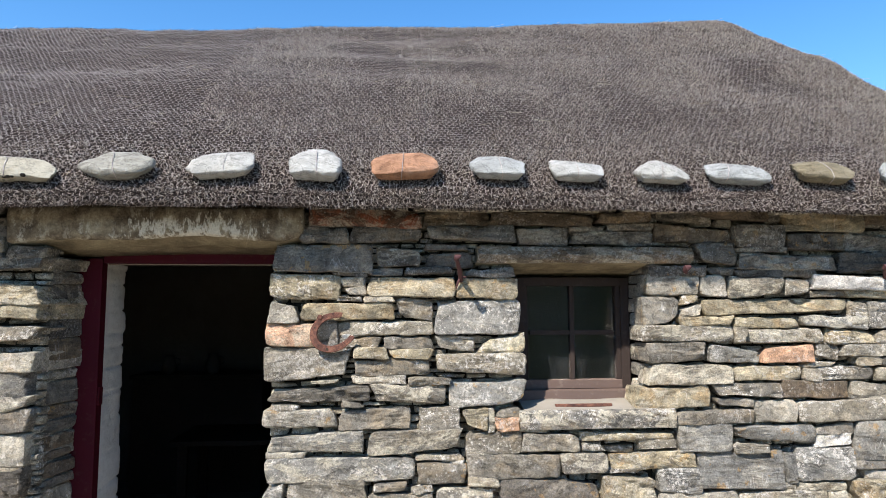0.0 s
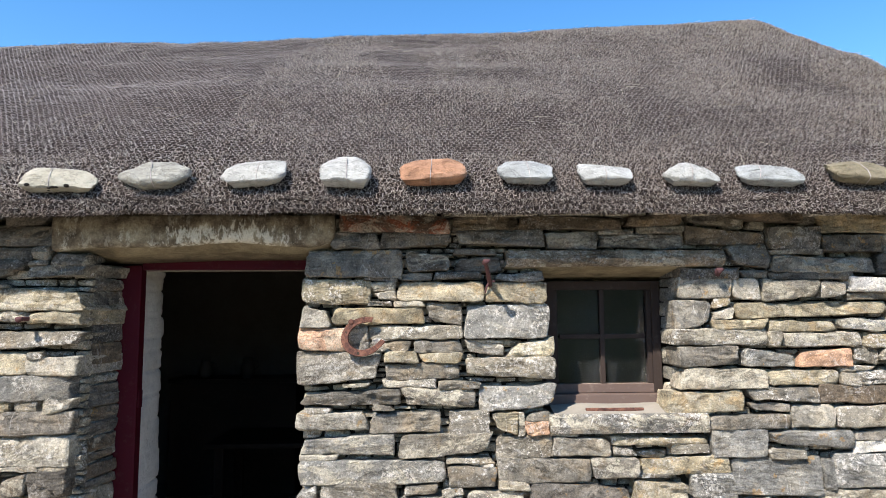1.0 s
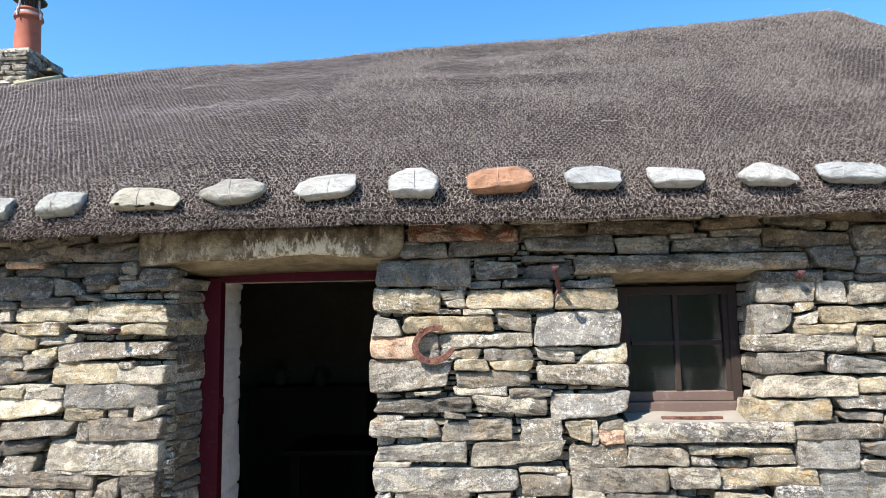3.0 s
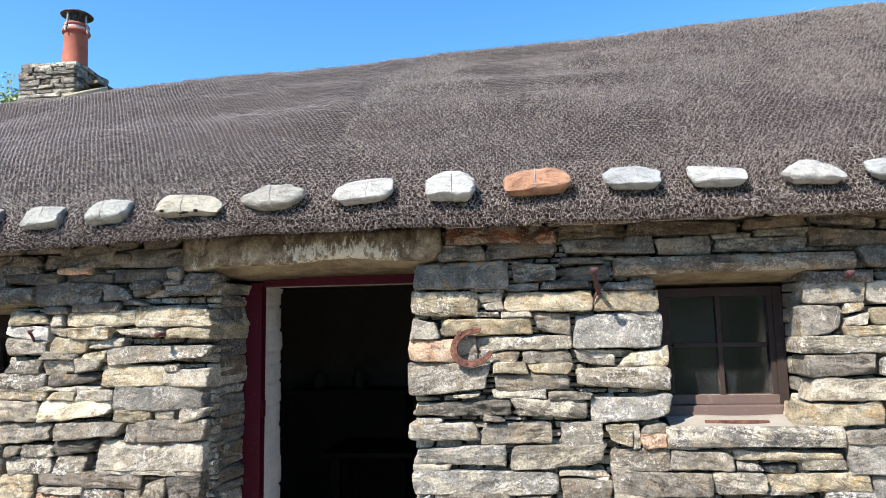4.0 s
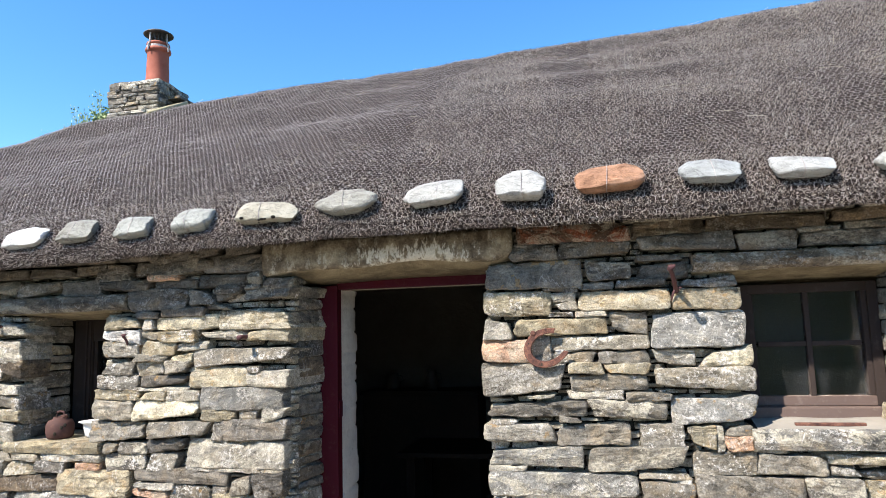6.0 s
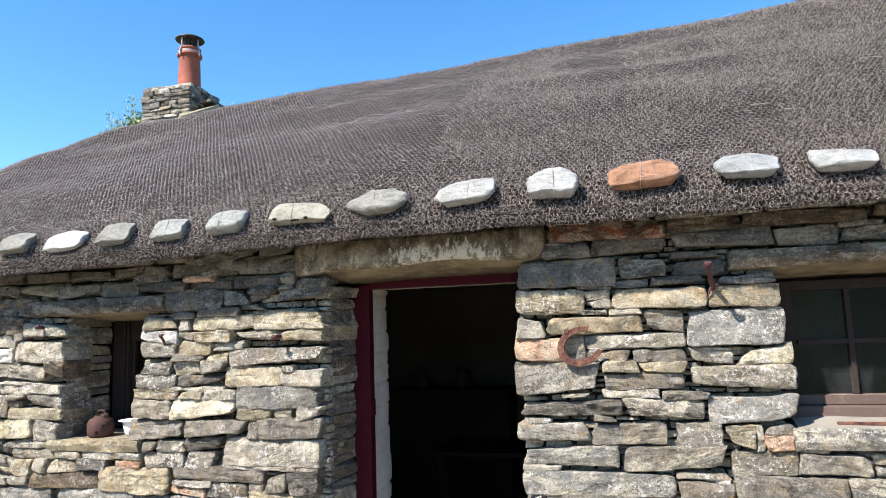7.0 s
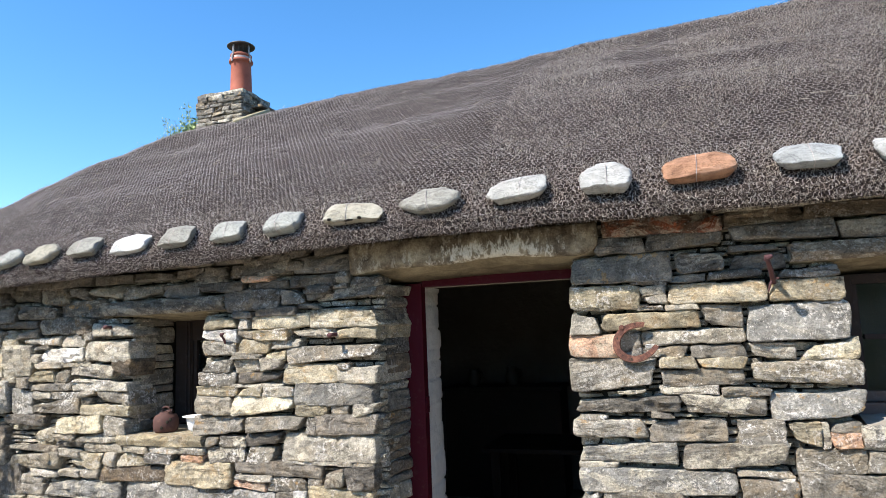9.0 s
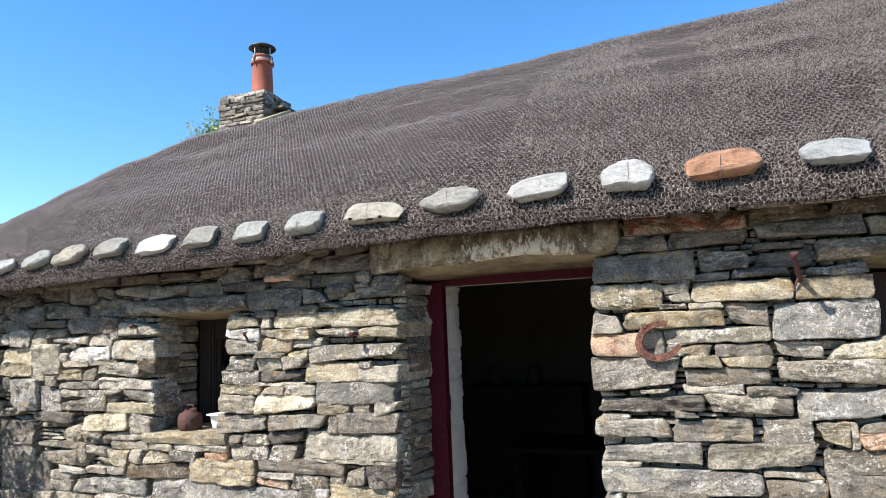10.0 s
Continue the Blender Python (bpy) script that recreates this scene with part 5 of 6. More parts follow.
def white_side():
    """Whitewashed masonry of the wall's thickness inside the door frame: one uneven plastered face."""
    host = empty("wall_white_side", (-1.53, 3.2, 0))
    tagged(host, "whitewashed rough masonry inside the doorway", "wall", kind="structure")
    r = random.Random(21)
    joints = [0.0]
    while joints[-1] < 1.735:
        joints.append(joints[-1] + r.uniform(0.07, 0.19))
    ends = [r.uniform(-0.02, 0.016) for _ in joints]
    bm = bmesh.new()
    rows = []
    nz, ny = 150, 16
    for i in range(nz + 1):
        z = 1.737 * i / nz
        k = max(j for j in range(len(joints)) if joints[j] <= z)
        d = min(z - joints[k], joints[min(k + 1, len(joints) - 1)] - z if k + 1 < len(joints) else 1)
        groove = math.exp(-(d / 0.006) ** 2)
        row = []
        for j in range(ny + 1):
            y = 3.305 + (0.355 + ends[k] - 0.012 * groove + 0.004 * noise.noise((z * 30, 2, 0))) * j / ny
            q = noise.noise((y * 7, z * 7, 2))
            x = -1.578 + 0.008 * q + 0.004 * noise.noise((y * 25, z * 25, 5)) - 0.014 * groove * max(0, 0.45 + noise.noise((y * 14, z * 3, 8)))
            x -= 0.016 * (j / ny) ** 12
            row.append(bm.verts.new((x, y, z)))
        row.append(bm.verts.new((-1.71, row[-1].co.y - 0.006, z)))
        rows.append(row)
    for a, b in zip(rows, rows[1:]):
        for j in range(len(a) - 1):
            bm.faces.new((a[j], a[j + 1], b[j + 1], b[j]))
    bmesh.ops.recalc_face_normals(bm, faces=bm.faces[:])
    part("plaster_face", bm, M_WHITE, host, smooth=True)
    part("backing", box_bm((-1.75, 3.305, 0), (-1.61, 3.58, 1.74)), M_WHITE, host)
    return host


white_side()
plain_wall("wall_white_side_far", (-0.61, 3.263, 0), (-0.45, 3.62, 1.76), M_WHITE, "whitewashed masonry on the far side of the doorway")
tagged(part("inner_lintel", box_bm((-1.75, 3.31, 1.765), (-0.45, 3.615, 1.95), 0.01), M_INNER), "timber lintel inside the doorway, darkened for the shade there", "lintel", kind="structure")

# ---------------------------------------------------------------- windows


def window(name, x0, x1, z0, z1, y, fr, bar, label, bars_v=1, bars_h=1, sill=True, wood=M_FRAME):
    host = empty(name, ((x0 + x1) / 2, y, z0))
    tagged(host, label, "window", kind="structure")
    d = 0.06
    part("window_jamb", box_bm((x0, y, z0), (x0 + fr, y + d, z1), 0.003), wood, host)
    part("window_jamb", box_bm((x1 - fr, y, z0), (x1, y + d, z1), 0.003), wood, host)
    part("top_rail", box_bm((x0 + fr, y + 0.002, z1 - fr), (x1 - fr, y + d, z1), 0.003), wood, host)
    # the rail over a sill takes the sunlit copy of the wood
    part("bottom_rail", box_bm((x0 + fr, y + 0.002, z0), (x1 - fr, y + d, z0 + 0.042), 0.003), M_WOOD if sill else wood, host)
    ix0, ix1, iz0, iz1 = x0 + fr, x1 - fr, z0 + 0.042, z1 - fr
    # inner casement, a step back from the frame
    c = 0.022
    bm = bmesh.new()
    box(bm, (ix0, y + 0.014, iz0), (ix0 + c, y + 0.05, iz1), 0.003)
    box(bm, (ix1 - c, y + 0.014, iz0), (ix1, y + 0.05, iz1), 0.003)
    sash = part("casement", bm, wood, host)
    ix0, ix1 = ix0 + c, ix1 - c
    xs = [ix0 + (ix1 - ix0) * (i + 1) / (bars_v + 1) for i in range(bars_v)]
    zs = [iz0 + (iz1 - iz0) * (i + 1) / (bars_h + 1) for i in range(bars_h)]
    for x in xs:
        part("glazing_bar", box_bm((x - bar, y + 0.016, iz0), (x + bar, y + 0.05, iz1), 0.003), wood, sash)
    ex = [ix0] + xs + [ix1]
    ez = [iz0] + zs + [iz1]
    for z in zs:
        for a, b in zip(ex, ex[1:]):
            part("glazing_bar", box_bm((a + bar, y + 0.02, z - bar), (b - bar, y + 0.048, z + bar), 0.003), wood, sash)
    for a, b in zip(ex, ex[1:]):
        for e, f in zip(ez, ez[1:]):
            ob = part("pane", box_bm((a - 0.002, y + 0.034, e - 0.002), (b + 0.002, y + 0.037, f + 0.002)), M_GLASS, sash, "old window glass with a painted grey sheen")
            ob.visible_shadow = False
    if sill:
        bm = bmesh.new()
        box(bm, (x0 - 0.02, y - 0.05, z0 - 0.056), (x1 + 0.012, y + 0.05, z0 - 0.002), 0.005)
        part("window_sill", bm, M_WOOD, host, "brown timber sill board, toned paler for the sun on it")
    return host


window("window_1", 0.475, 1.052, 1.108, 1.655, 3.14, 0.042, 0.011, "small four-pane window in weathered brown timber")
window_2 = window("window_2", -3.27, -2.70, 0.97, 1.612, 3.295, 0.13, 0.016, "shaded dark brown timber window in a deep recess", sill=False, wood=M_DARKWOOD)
for x in (-3.185, -3.158):
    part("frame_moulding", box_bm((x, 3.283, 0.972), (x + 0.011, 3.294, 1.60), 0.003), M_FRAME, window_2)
tagged(part("wood_strip", box_bm((0.625, 2.962, 1.044), (0.895, 2.982, 1.058), 0.004), M_RUST), "thin weathered reddish wood strip on the mortar sill", "strip")

# ---------------------------------------------------------------- stones tied along the eave


def outline_of(cuts, n):
    """A rounded outline in the unit square: a rectangle whose corners are cut by (along, down) shares, then worn smooth."""
    (a, b), (c, d), (e, f), (g, h) = cuts
    pts = [(0, 1 - b), (a, 1), (1 - c, 1), (1, 1 - d), (1, f), (1 - e, 0), (g, 0), (0, h)]
    pts = [Vector((2 * x - 1, 2 * y - 1, 0)) for x, y in pts]
    pts = [q for p0, p1 in zip(pts, pts[1:] + pts[:1]) for q in (p0.lerp(p1, 0.16), p0.lerp(p1, 0.84))]
    lens = [(p1 - p0).length for p0, p1 in zip(pts, pts[1:] + pts[:1])]
    out, k, run = [], 0, 0.0
    for i in range(n):
        want = sum(lens) * i / n
        while run + lens[k] < want:
            run += lens[k]
            k += 1
        out.append(pts[k].lerp(pts[(k + 1) % len(pts)], (want - run) / lens[k]))
    return out[::-1]


def tied_stone(x, w, z, h, tone, seed, label, cuts, turn=0.0, tie=True, y=2.722, layered=0.4, square=3.9, o=0.0, facets=5):
    """A stone laid on the slope: outline from its corner cuts, domed top, rounded rim."""
    r = random.Random(seed * 31 + 5)
    bm = bmesh.new()
    n = 72
    edge = [q * (1 + 0.07 * noise.noise((q.x * 2.6, q.y * 2.6, seed * 3.1)) + 0.04 * noise.noise((q.x * 7, q.y * 7, seed)) + 0.015 * noise.noise((q.x * 18, q.y * 18, seed))) for q in outline_of(cuts, n)]
    tx, ty = r.uniform(-0.08, 0.08), r.uniform(-0.08, 0.08)
    planes = []
    for k in range(facets):
        g = 2 * math.pi * (k + r.uniform(-0.3, 0.3)) / max(1, facets) + r.uniform(0, 0.8)
        planes.append((math.cos(g), math.sin(g), r.uniform(0.25, 0.75), r.uniform(0.5, 1.3)))
    rings = []
    for deg in (8, 18, 29, 40, 50, 60, 69, 78, 88, 100, 114, 130, 150):
        sn, cs = math.sin(radians(deg)), math.cos(radians(deg))
        f, lev = sn ** (2 / square), math.copysign(abs(cs) ** (2 / square), cs)
        ring = []
        for e in edge:
            a, b = e.x * f, e.y * f
            warp = noise.noise((a * 2, b * 2, seed))
            ledge = layered * 0.30 * (math.floor(2.6 * (b + 0.35 * a + 0.5 * warp)) + 1) * max(0, lev)
            c = lev * (1 + tx * a + ty * b) + ledge + 0.20 * noise.noise((a * 1.9, b * 1.9 + lev, seed * 1.7)) + 0.11 * noise.noise((a * 4.5, b * 4.5 + lev, seed)) + 0.055 * noise.noise((a * 14, b * 14, seed)) + 0.03 * noise.noise((a * 30, b * 30, seed))
            under = 1 if lev > -0.3 else 0.88
            for gx, gy, off, steep in planes:
                c = min(c, 1 - steep * (gx * a + gy * b - off))
            ring.append(bm.verts.new((a * under * w / 2, b * under * h * 0.62, c * h * 0.345)))
        rings.append(ring)
    for ra, rb in zip(rings, rings[1:]):
        for i in range(n):
            bm.faces.new((ra[i], rb[i], rb[(i + 1) % n], ra[(i + 1) % n]))
    bm.faces.new(rings[0])
    bm.faces.new(rings[-1][::-1])
    bmesh.ops.recalc_face_normals(bm, faces=bm.faces[:])
    host = empty("tied_stone", (x, y, z))
    tagged(host, label, "stone", "stones tied along the eave")
    host.matrix_basis = pose(x, y, z, 44, turn, 0)
    ob = part("rock", bm, PEBBLE[tone], crisp=24)
    ob.parent = host
    if tone == "cream" and seed == 1:
        # flattened black lumps on the rim paint the shade inside bored holes
        for i in range(8):
            bm = bmesh.new()
            bmesh.ops.create_icosphere(bm, subdivisions=2, radius=r.choice((0.004, 0.005, 0.007, 0.009)))
            hole = part("hole", bm, M_HOLE_SHADE, label="dark lump painting the shade of a bored hole")
            hole.parent = ob
            a, f = r.uniform(-0.46, 0.20) * w, r.uniform(-0.08, 0.16)
            near = min((v.co for v in ob.data.vertices if v.co.z > -0.25 * h), key=lambda c: abs(c.x - a) + abs(c.y + 0.58 * h) * 0.5 + abs(c.z - f * h))
            hole.matrix_basis = Matrix.Translation(near * 0.985) @ Matrix.Diagonal((1.3, 0.8, 0.75, 1))
    if tie:
        bm = bmesh.new()
        o = o * w + r.uniform(-0.03, 0.03) * w
        slant = r.uniform(-0.06, 0.06) * w
        pts = []
        for k in range(29):
            a = math.pi * (0.5 + (k / 28 - 0.5) * 1.15)
            oo = o + slant * math.cos(a)
            best = max((v.co for v in ob.data.vertices if abs(v.co.x - oo) < w * 0.06), key=lambda c: c.y * math.cos(a) / 0.62 + c.z * math.sin(a) / 0.345)
            pts.append(Vector((oo, best.y, best.z)))
        for _ in range(2):
            pts = [pts[0]] + [(a + b * 2 + c) / 4 for a, b, c in zip(pts, pts[1:], pts[2:])] + [pts[-1]]
        pts = [Vector((p.x, p.y * 1.035, p.z * 1.045)) for p in pts]
        tube(bm, [pts[0] + Vector((0.012, 0.022, 0.004))] + pts, 0.0015, 5)
        wire = part("wire_tie", bm, M_WIRE, label="thin galvanised wire tie")
        wire.parent = host
    return host


tied_stone(-1.680, 0.322, 2.078, 0.110, "cream", 1, "cream eave stone pierced by dark holes, wired to thatch", ((0.08, 0.3), (0.42, 0.55), (0.05, 0.2), (0.05, 0.15)), 1, o=-0.15)
tied_stone(-1.287, 0.308, 2.093, 0.113, "grey", 2, "flat banded grey eave stone wired to the thatch", ((0.34, 0.5), (0.2, 0.45), (0.2, 0.35), (0.3, 0.42)), -3, square=3.5, layered=0.15, facets=2)
tied_stone(-0.856, 0.277, 2.104, 0.110, "pitted", 3, "pitted white eave stone wired to the thatch", ((0.36, 0.42), (0.12, 0.15), (0.1, 0.35), (0.12, 0.15)), -4, o=0.08, layered=0.15)
tied_stone(-0.464, 0.226, 2.110, 0.131, "white", 4, "blocky white eave stone wired to the thatch", ((0.32, 0.5), (0.3, 0.4), (0.1, 0.2), (0.08, 0.22)), 2, square=4.3, layered=0.2)
tied_stone(-0.084, 0.288, 2.112, 0.112, "orange", 5, "rust-orange eave stone wired to the thatch", ((0.26, 0.36), (0.16, 0.3), (0.3, 0.16), (0.04, 0.06)), 1, square=4.9, layered=0.5)
tied_stone(0.320, 0.247, 2.115, 0.104, "blue", 6, "bluish white eave stone wired to the thatch", ((0.2, 0.4), (0.2, 0.18), (0.06, 0.3), (0.14, 0.35)), 2, square=4.3, layered=0.35)
tied_stone(0.676, 0.241, 2.108, 0.097, "white", 7, "smooth white oblong eave stone wired to thatch", ((0.06, 0.12), (0.16, 0.4), (0.12, 0.2), (0.12, 0.18)), 1, square=4.3, layered=0.2)
tied_stone(1.052, 0.251, 2.106, 0.108, "pitted", 8, "rough white ribbed eave stone wired to thatch", ((0.40, 0.62), (0.42, 0.75), (0.06, 0.1), (0.15, 0.3)), 2, square=3.4, layered=0.0)
tied_stone(1.411, 0.290, 2.104, 0.099, "blue", 9, "long bluish white eave stone wired to thatch", ((0.06, 0.32), (0.34, 0.6), (0.06, 0.1), (0.1, 0.2)), 2, square=3.7, o=-0.2)
tied_stone(1.823, 0.276, 2.117, 0.099, "olive", 10, "flat olive-brown eave slab wired to the thatch", ((0.04, 0.08), (0.32, 0.36), (0.14, 0.3), (0.12, 0.3)), 3, square=4.9, layered=0.4)
tied_stone(2.22, 0.25, 2.120, 0.101, "blue", 11, "pale blue-grey eave stone wired to the thatch", ((0.2, 0.4), (0.2, 0.3), (0.1, 0.2), (0.1, 0.2)), 0)
tied_stone(-2.088, 0.208, 2.060, 0.110, "pale", 12, "rounded greenish grey eave stone wired to thatch", ((0.08, 0.15), (0.10, 0.13), (0.11, 0.21), (0.06, 0.15)), -5, square=4.3, layered=0.1, o=-0.12, facets=2)
tied_stone(-2.427, 0.190, 2.045, 0.104, "pale", 13, "blocky pale grey eave stone wired to thatch", ((0.13, 0.19), (0.04, 0.07), (0.04, 0.18), (0.04, 0.07)), -4, square=5.1)
tied_stone(-2.765, 0.200, 2.046, 0.106, "grey", 14, "layered grey eave stone wired to the thatch", ((0.20, 0.25), (0.02, 0.05), (0.07, 0.18), (0.03, 0.05)), -3, square=5.7, layered=0.7)
tied_stone(-3.082, 0.238, 2.029, 0.098, "chalk", 15, "bright white flat eave stone on the thatch", ((0.14, 0.25), (0.10, 0.11), (0.19, 0.30), (0.04, 0.15)), -3, False, layered=0.5)
tied_stone(-3.425, 0.212, 2.041, 0.102, "grey", 16, "rough brown-grey eave stone wired to the thatch", ((0.22, 0.25), (0.04, 0.12), (0.08, 0.25), (0.12, 0.12)), -3, layered=0.5)
tied_stone(-3.750, 0.246, 2.020, 0.103, "cream", 17, "lumpy cream eave stone with yellow lichen", ((0.3, 0.5), (0.2, 0.3), (0.22, 0.5), (0.1, 0.12)), -6, False, square=3.4, facets=2)
tied_stone(-4.026, 0.232, 2.013, 0.103, "pale", 18, "smooth oval grey-green eave stone wired to thatch", ((0.32, 0.45), (0.26, 0.32), (0.32, 0.42), (0.22, 0.26)), -8, square=3.3, layered=0.0, facets=2)
tied_stone(-4.34, 0.223, 1.994, 0.090, "white", 19, "small pale eave stone wired to the thatch", ((0.2, 0.3), (0.2, 0.3), (0.2, 0.3), (0.1, 0.2)), -5)

# ---------------------------------------------------------------- ironwork


def horseshoe():
    host = empty("horseshoe", (-0.40, 2.885, 1.39))
    tagged(host, "large rusty iron horseshoe hung sideways from a nail", "horseshoe")
    bm = bmesh.new()
    n, rings = 40, []
    c, tilt = Vector((-0.397, 2.876, 1.396)), radians(22)
    for i in range(n + 1):
        a = radians(50 + 268 * i / n)
        rx, rz = 0.084, 0.072
        if i < 7 or i > n - 7:
            rx *= 1.0 + 0.22 * (7 - min(i, n - i)) / 7
        wd = 0.0138 + 0.003 * math.cos(a + math.pi)
        ring = []
        for o, y in ((wd, -0.003), (wd * 0.8, -0.011), (-wd * 0.8, -0.010), (-wd, -0.002), (-wd, 0.006), (wd, 0.006)):
            p = Vector((math.cos(a) * (rx + o), y + 0.0008 * noise.noise((a * 7, o * 90, 0)), math.sin(a) * (rz + o)))
            p = Matrix.Rotation(-tilt, 3, "Y") @ p
            ring.append(bm.verts.new(c + p + Vector((0, 0.006 * math.cos(a), 0))))
        rings.append(ring)
    for a, b in zip(rings, rings[1:]):
        for k in range(6):
            bm.faces.new((a[k], a[(k + 1) % 6], b[(k + 1) % 6], b[k]))
    bm.faces.new(rings[0][::-1])
    bm.faces.new(rings[-1])
    bmesh.ops.recalc_face_normals(bm, faces=bm.faces[:])
    shoe = part("shoe", bm, M_RUST, host)
    bm = bmesh.new()
    lathe(bm, ((0.004, -0.03), (0.004, 0.0), (0.0125, 0.002), (0.013, 0.008), (0.008, 0.013)), 10)
    nail = part("nail", bm, M_RUST, label="rusty round-headed nail")
    nail.matrix_basis = pose(-0.452, 2.872, 1.462, 90, 0, 0)
    nail.parent = host
    nail.matrix_parent_inverse = host.matrix_basis.inverted()
    # small dark blocks stand for the shade inside the nail holes
    for deg in (140, 200, 235):
        a = radians(deg)
        p = c + Matrix.Rotation(-tilt, 3, "Y") @ Vector((math.cos(a) * 0.084, -0.0125, math.sin(a) * 0.072))
        part("nail_hole", box_bm(p - Vector((0.0035, 0.0025, 0.0055)), p + Vector((0.0035, 0.003, 0.0055))), M_CORE, shoe, "dark block painting a nail hole's shade")


horseshoe()


def peg(base, tip, r, label, head=0.0):
    host = empty("iron_peg", base)
    tagged(host, label, "peg", "iron pegs in the wall")
    b, t = Vector(base), Vector(tip)
    bm = bmesh.new()
    d = (t - b).normalized()
    tube(bm, [b - d * 0.03, b, b.lerp(t, 0.5) + Vector((0.002, 0, 0.002)), t], [r, r, r * 0.95, r * 0.8], 8)
    shank = part("shank", bm, M_IRON, host)
    bm = bmesh.new()
    tube(bm, [t - d * 0.006, t + d * 0.004, t + Vector((0.02 + head, -0.004, 0.008))], [r * 1.25, r * 1.3, r * 0.6], 8)
    part("bent_tip", bm, M_IRON, host)
    if r > 0.0102 and t.z - b.z > 0.06:
        bm = bmesh.new()
        tube(bm, [b + Vector((-0.004, -0.012, 0.004)), b + Vector((-0.016, -0.014, -0.02)), b + Vector((-0.022, -0.006, -0.045))], [0.006, 0.005, 0.003], 6)
        tube(bm, [b + Vector((-0.006, -0.012, 0.006)), b + Vector((0.022, -0.016, 0.008))], [0.006, 0.004], 6)
        part("split_root", bm, M_IRON, shank, "split iron root of the peg")


peg((0.178, 2.90, 1.635), (0.1425, 2.745, 1.7195), 0.0105, "rusty iron peg sticking up and out of the wall")
peg((2.235, 2.90, 1.635), (2.16, 2.80, 1.69), 0.010, "rusty iron peg in pale stone beside the wall top")
peg((1.245, 2.91, 1.672), (1.225, 2.855, 1.685), 0.013, "short blunt rusty iron peg below the lintel")
peg((-1.90, 2.91, 1.483), (-1.905, 2.845, 1.480), 0.0105, "rusty round iron peg pointing straight out of stone")
peg((-2.590, 2.91, 1.455), (-2.592, 2.872, 1.505), 0.007, "thin rusty iron peg bent upward")
peg((-3.40, 2.91, 1.575), (-3.405, 2.86, 1.58), 0.009, "rusty iron peg in the shaded stones")

# ---------------------------------------------------------------- things on the deep window's sill


def jug():
    host = empty("rusty_pot", (-3.095, 3.02, 0.958))
    tagged(host, "round rusty iron pot with holes, on the stone sill", "pot")
    host.scale = (0.88, 0.88, 1.02)
    bm = bmesh.new()
    lathe(bm, ((0.066, 0.0), (0.075, 0.008), (0.081, 0.035), (0.081, 0.07), (0.068, 0.094), (0.042, 0.102), (0.040, 0.112), (0.030, 0.110), (0.032, 0.09)), 28)
    body = part("body", bm, M_POTIRON, smooth=True)
    body.parent = host
    bm = bmesh.new()
    tube(bm, [(-0.03, 0, 0.11), (-0.025, 0, 0.135), (0.0, -0.005, 0.142), (0.025, 0, 0.135), (0.03, 0, 0.11)], 0.006, 7)
    o = part("handle", bm, M_POTIRON)
    o.parent = host
    bm = bmesh.new()
    tube(bm, [(0.02, -0.02, 0.118), (0.075, -0.03, 0.125)], 0.004, 6)
    o = part("spout_rod", bm, M_POTIRON)
    o.parent = host
    # dark balls through the skin paint the shade in rusted-out holes
    for a, z in ((-1.2, 0.03), (-0.5, 0.07), (-0.75, 0.06)):
        bm = bmesh.new()
        bmesh.ops.create_icosphere(bm, subdivisions=2, radius=0.011, matrix=Matrix.Translation((0.076 * math.cos(a), 0.076 * math.sin(a), z)))
        o = part("rust_hole", bm, M_CORE, label="dark ball painting the shade of a rusted-through hole")
        o.parent = body


jug()


def bowl():
    host = empty("enamel_bowl", (-2.905, 3.07, 0.958))
    host.scale = (0.82, 0.82, 0.98)
    tagged(host, "white enamel bowl with flared rim on the stone sill", "bowl")
    bm = bmesh.new()
    lathe(bm, ((0.05, 0.0), (0.066, 0.012), (0.076, 0.05), (0.082, 0.078), (0.108, 0.086), (0.108, 0.089), (0.080, 0.084), (0.070, 0.05), (0.055, 0.012)), 32)
    o = part("basin", bm, M_ENAMEL, smooth=True)
    o.parent = host


bowl()

# ---------------------------------------------------------------- chimney


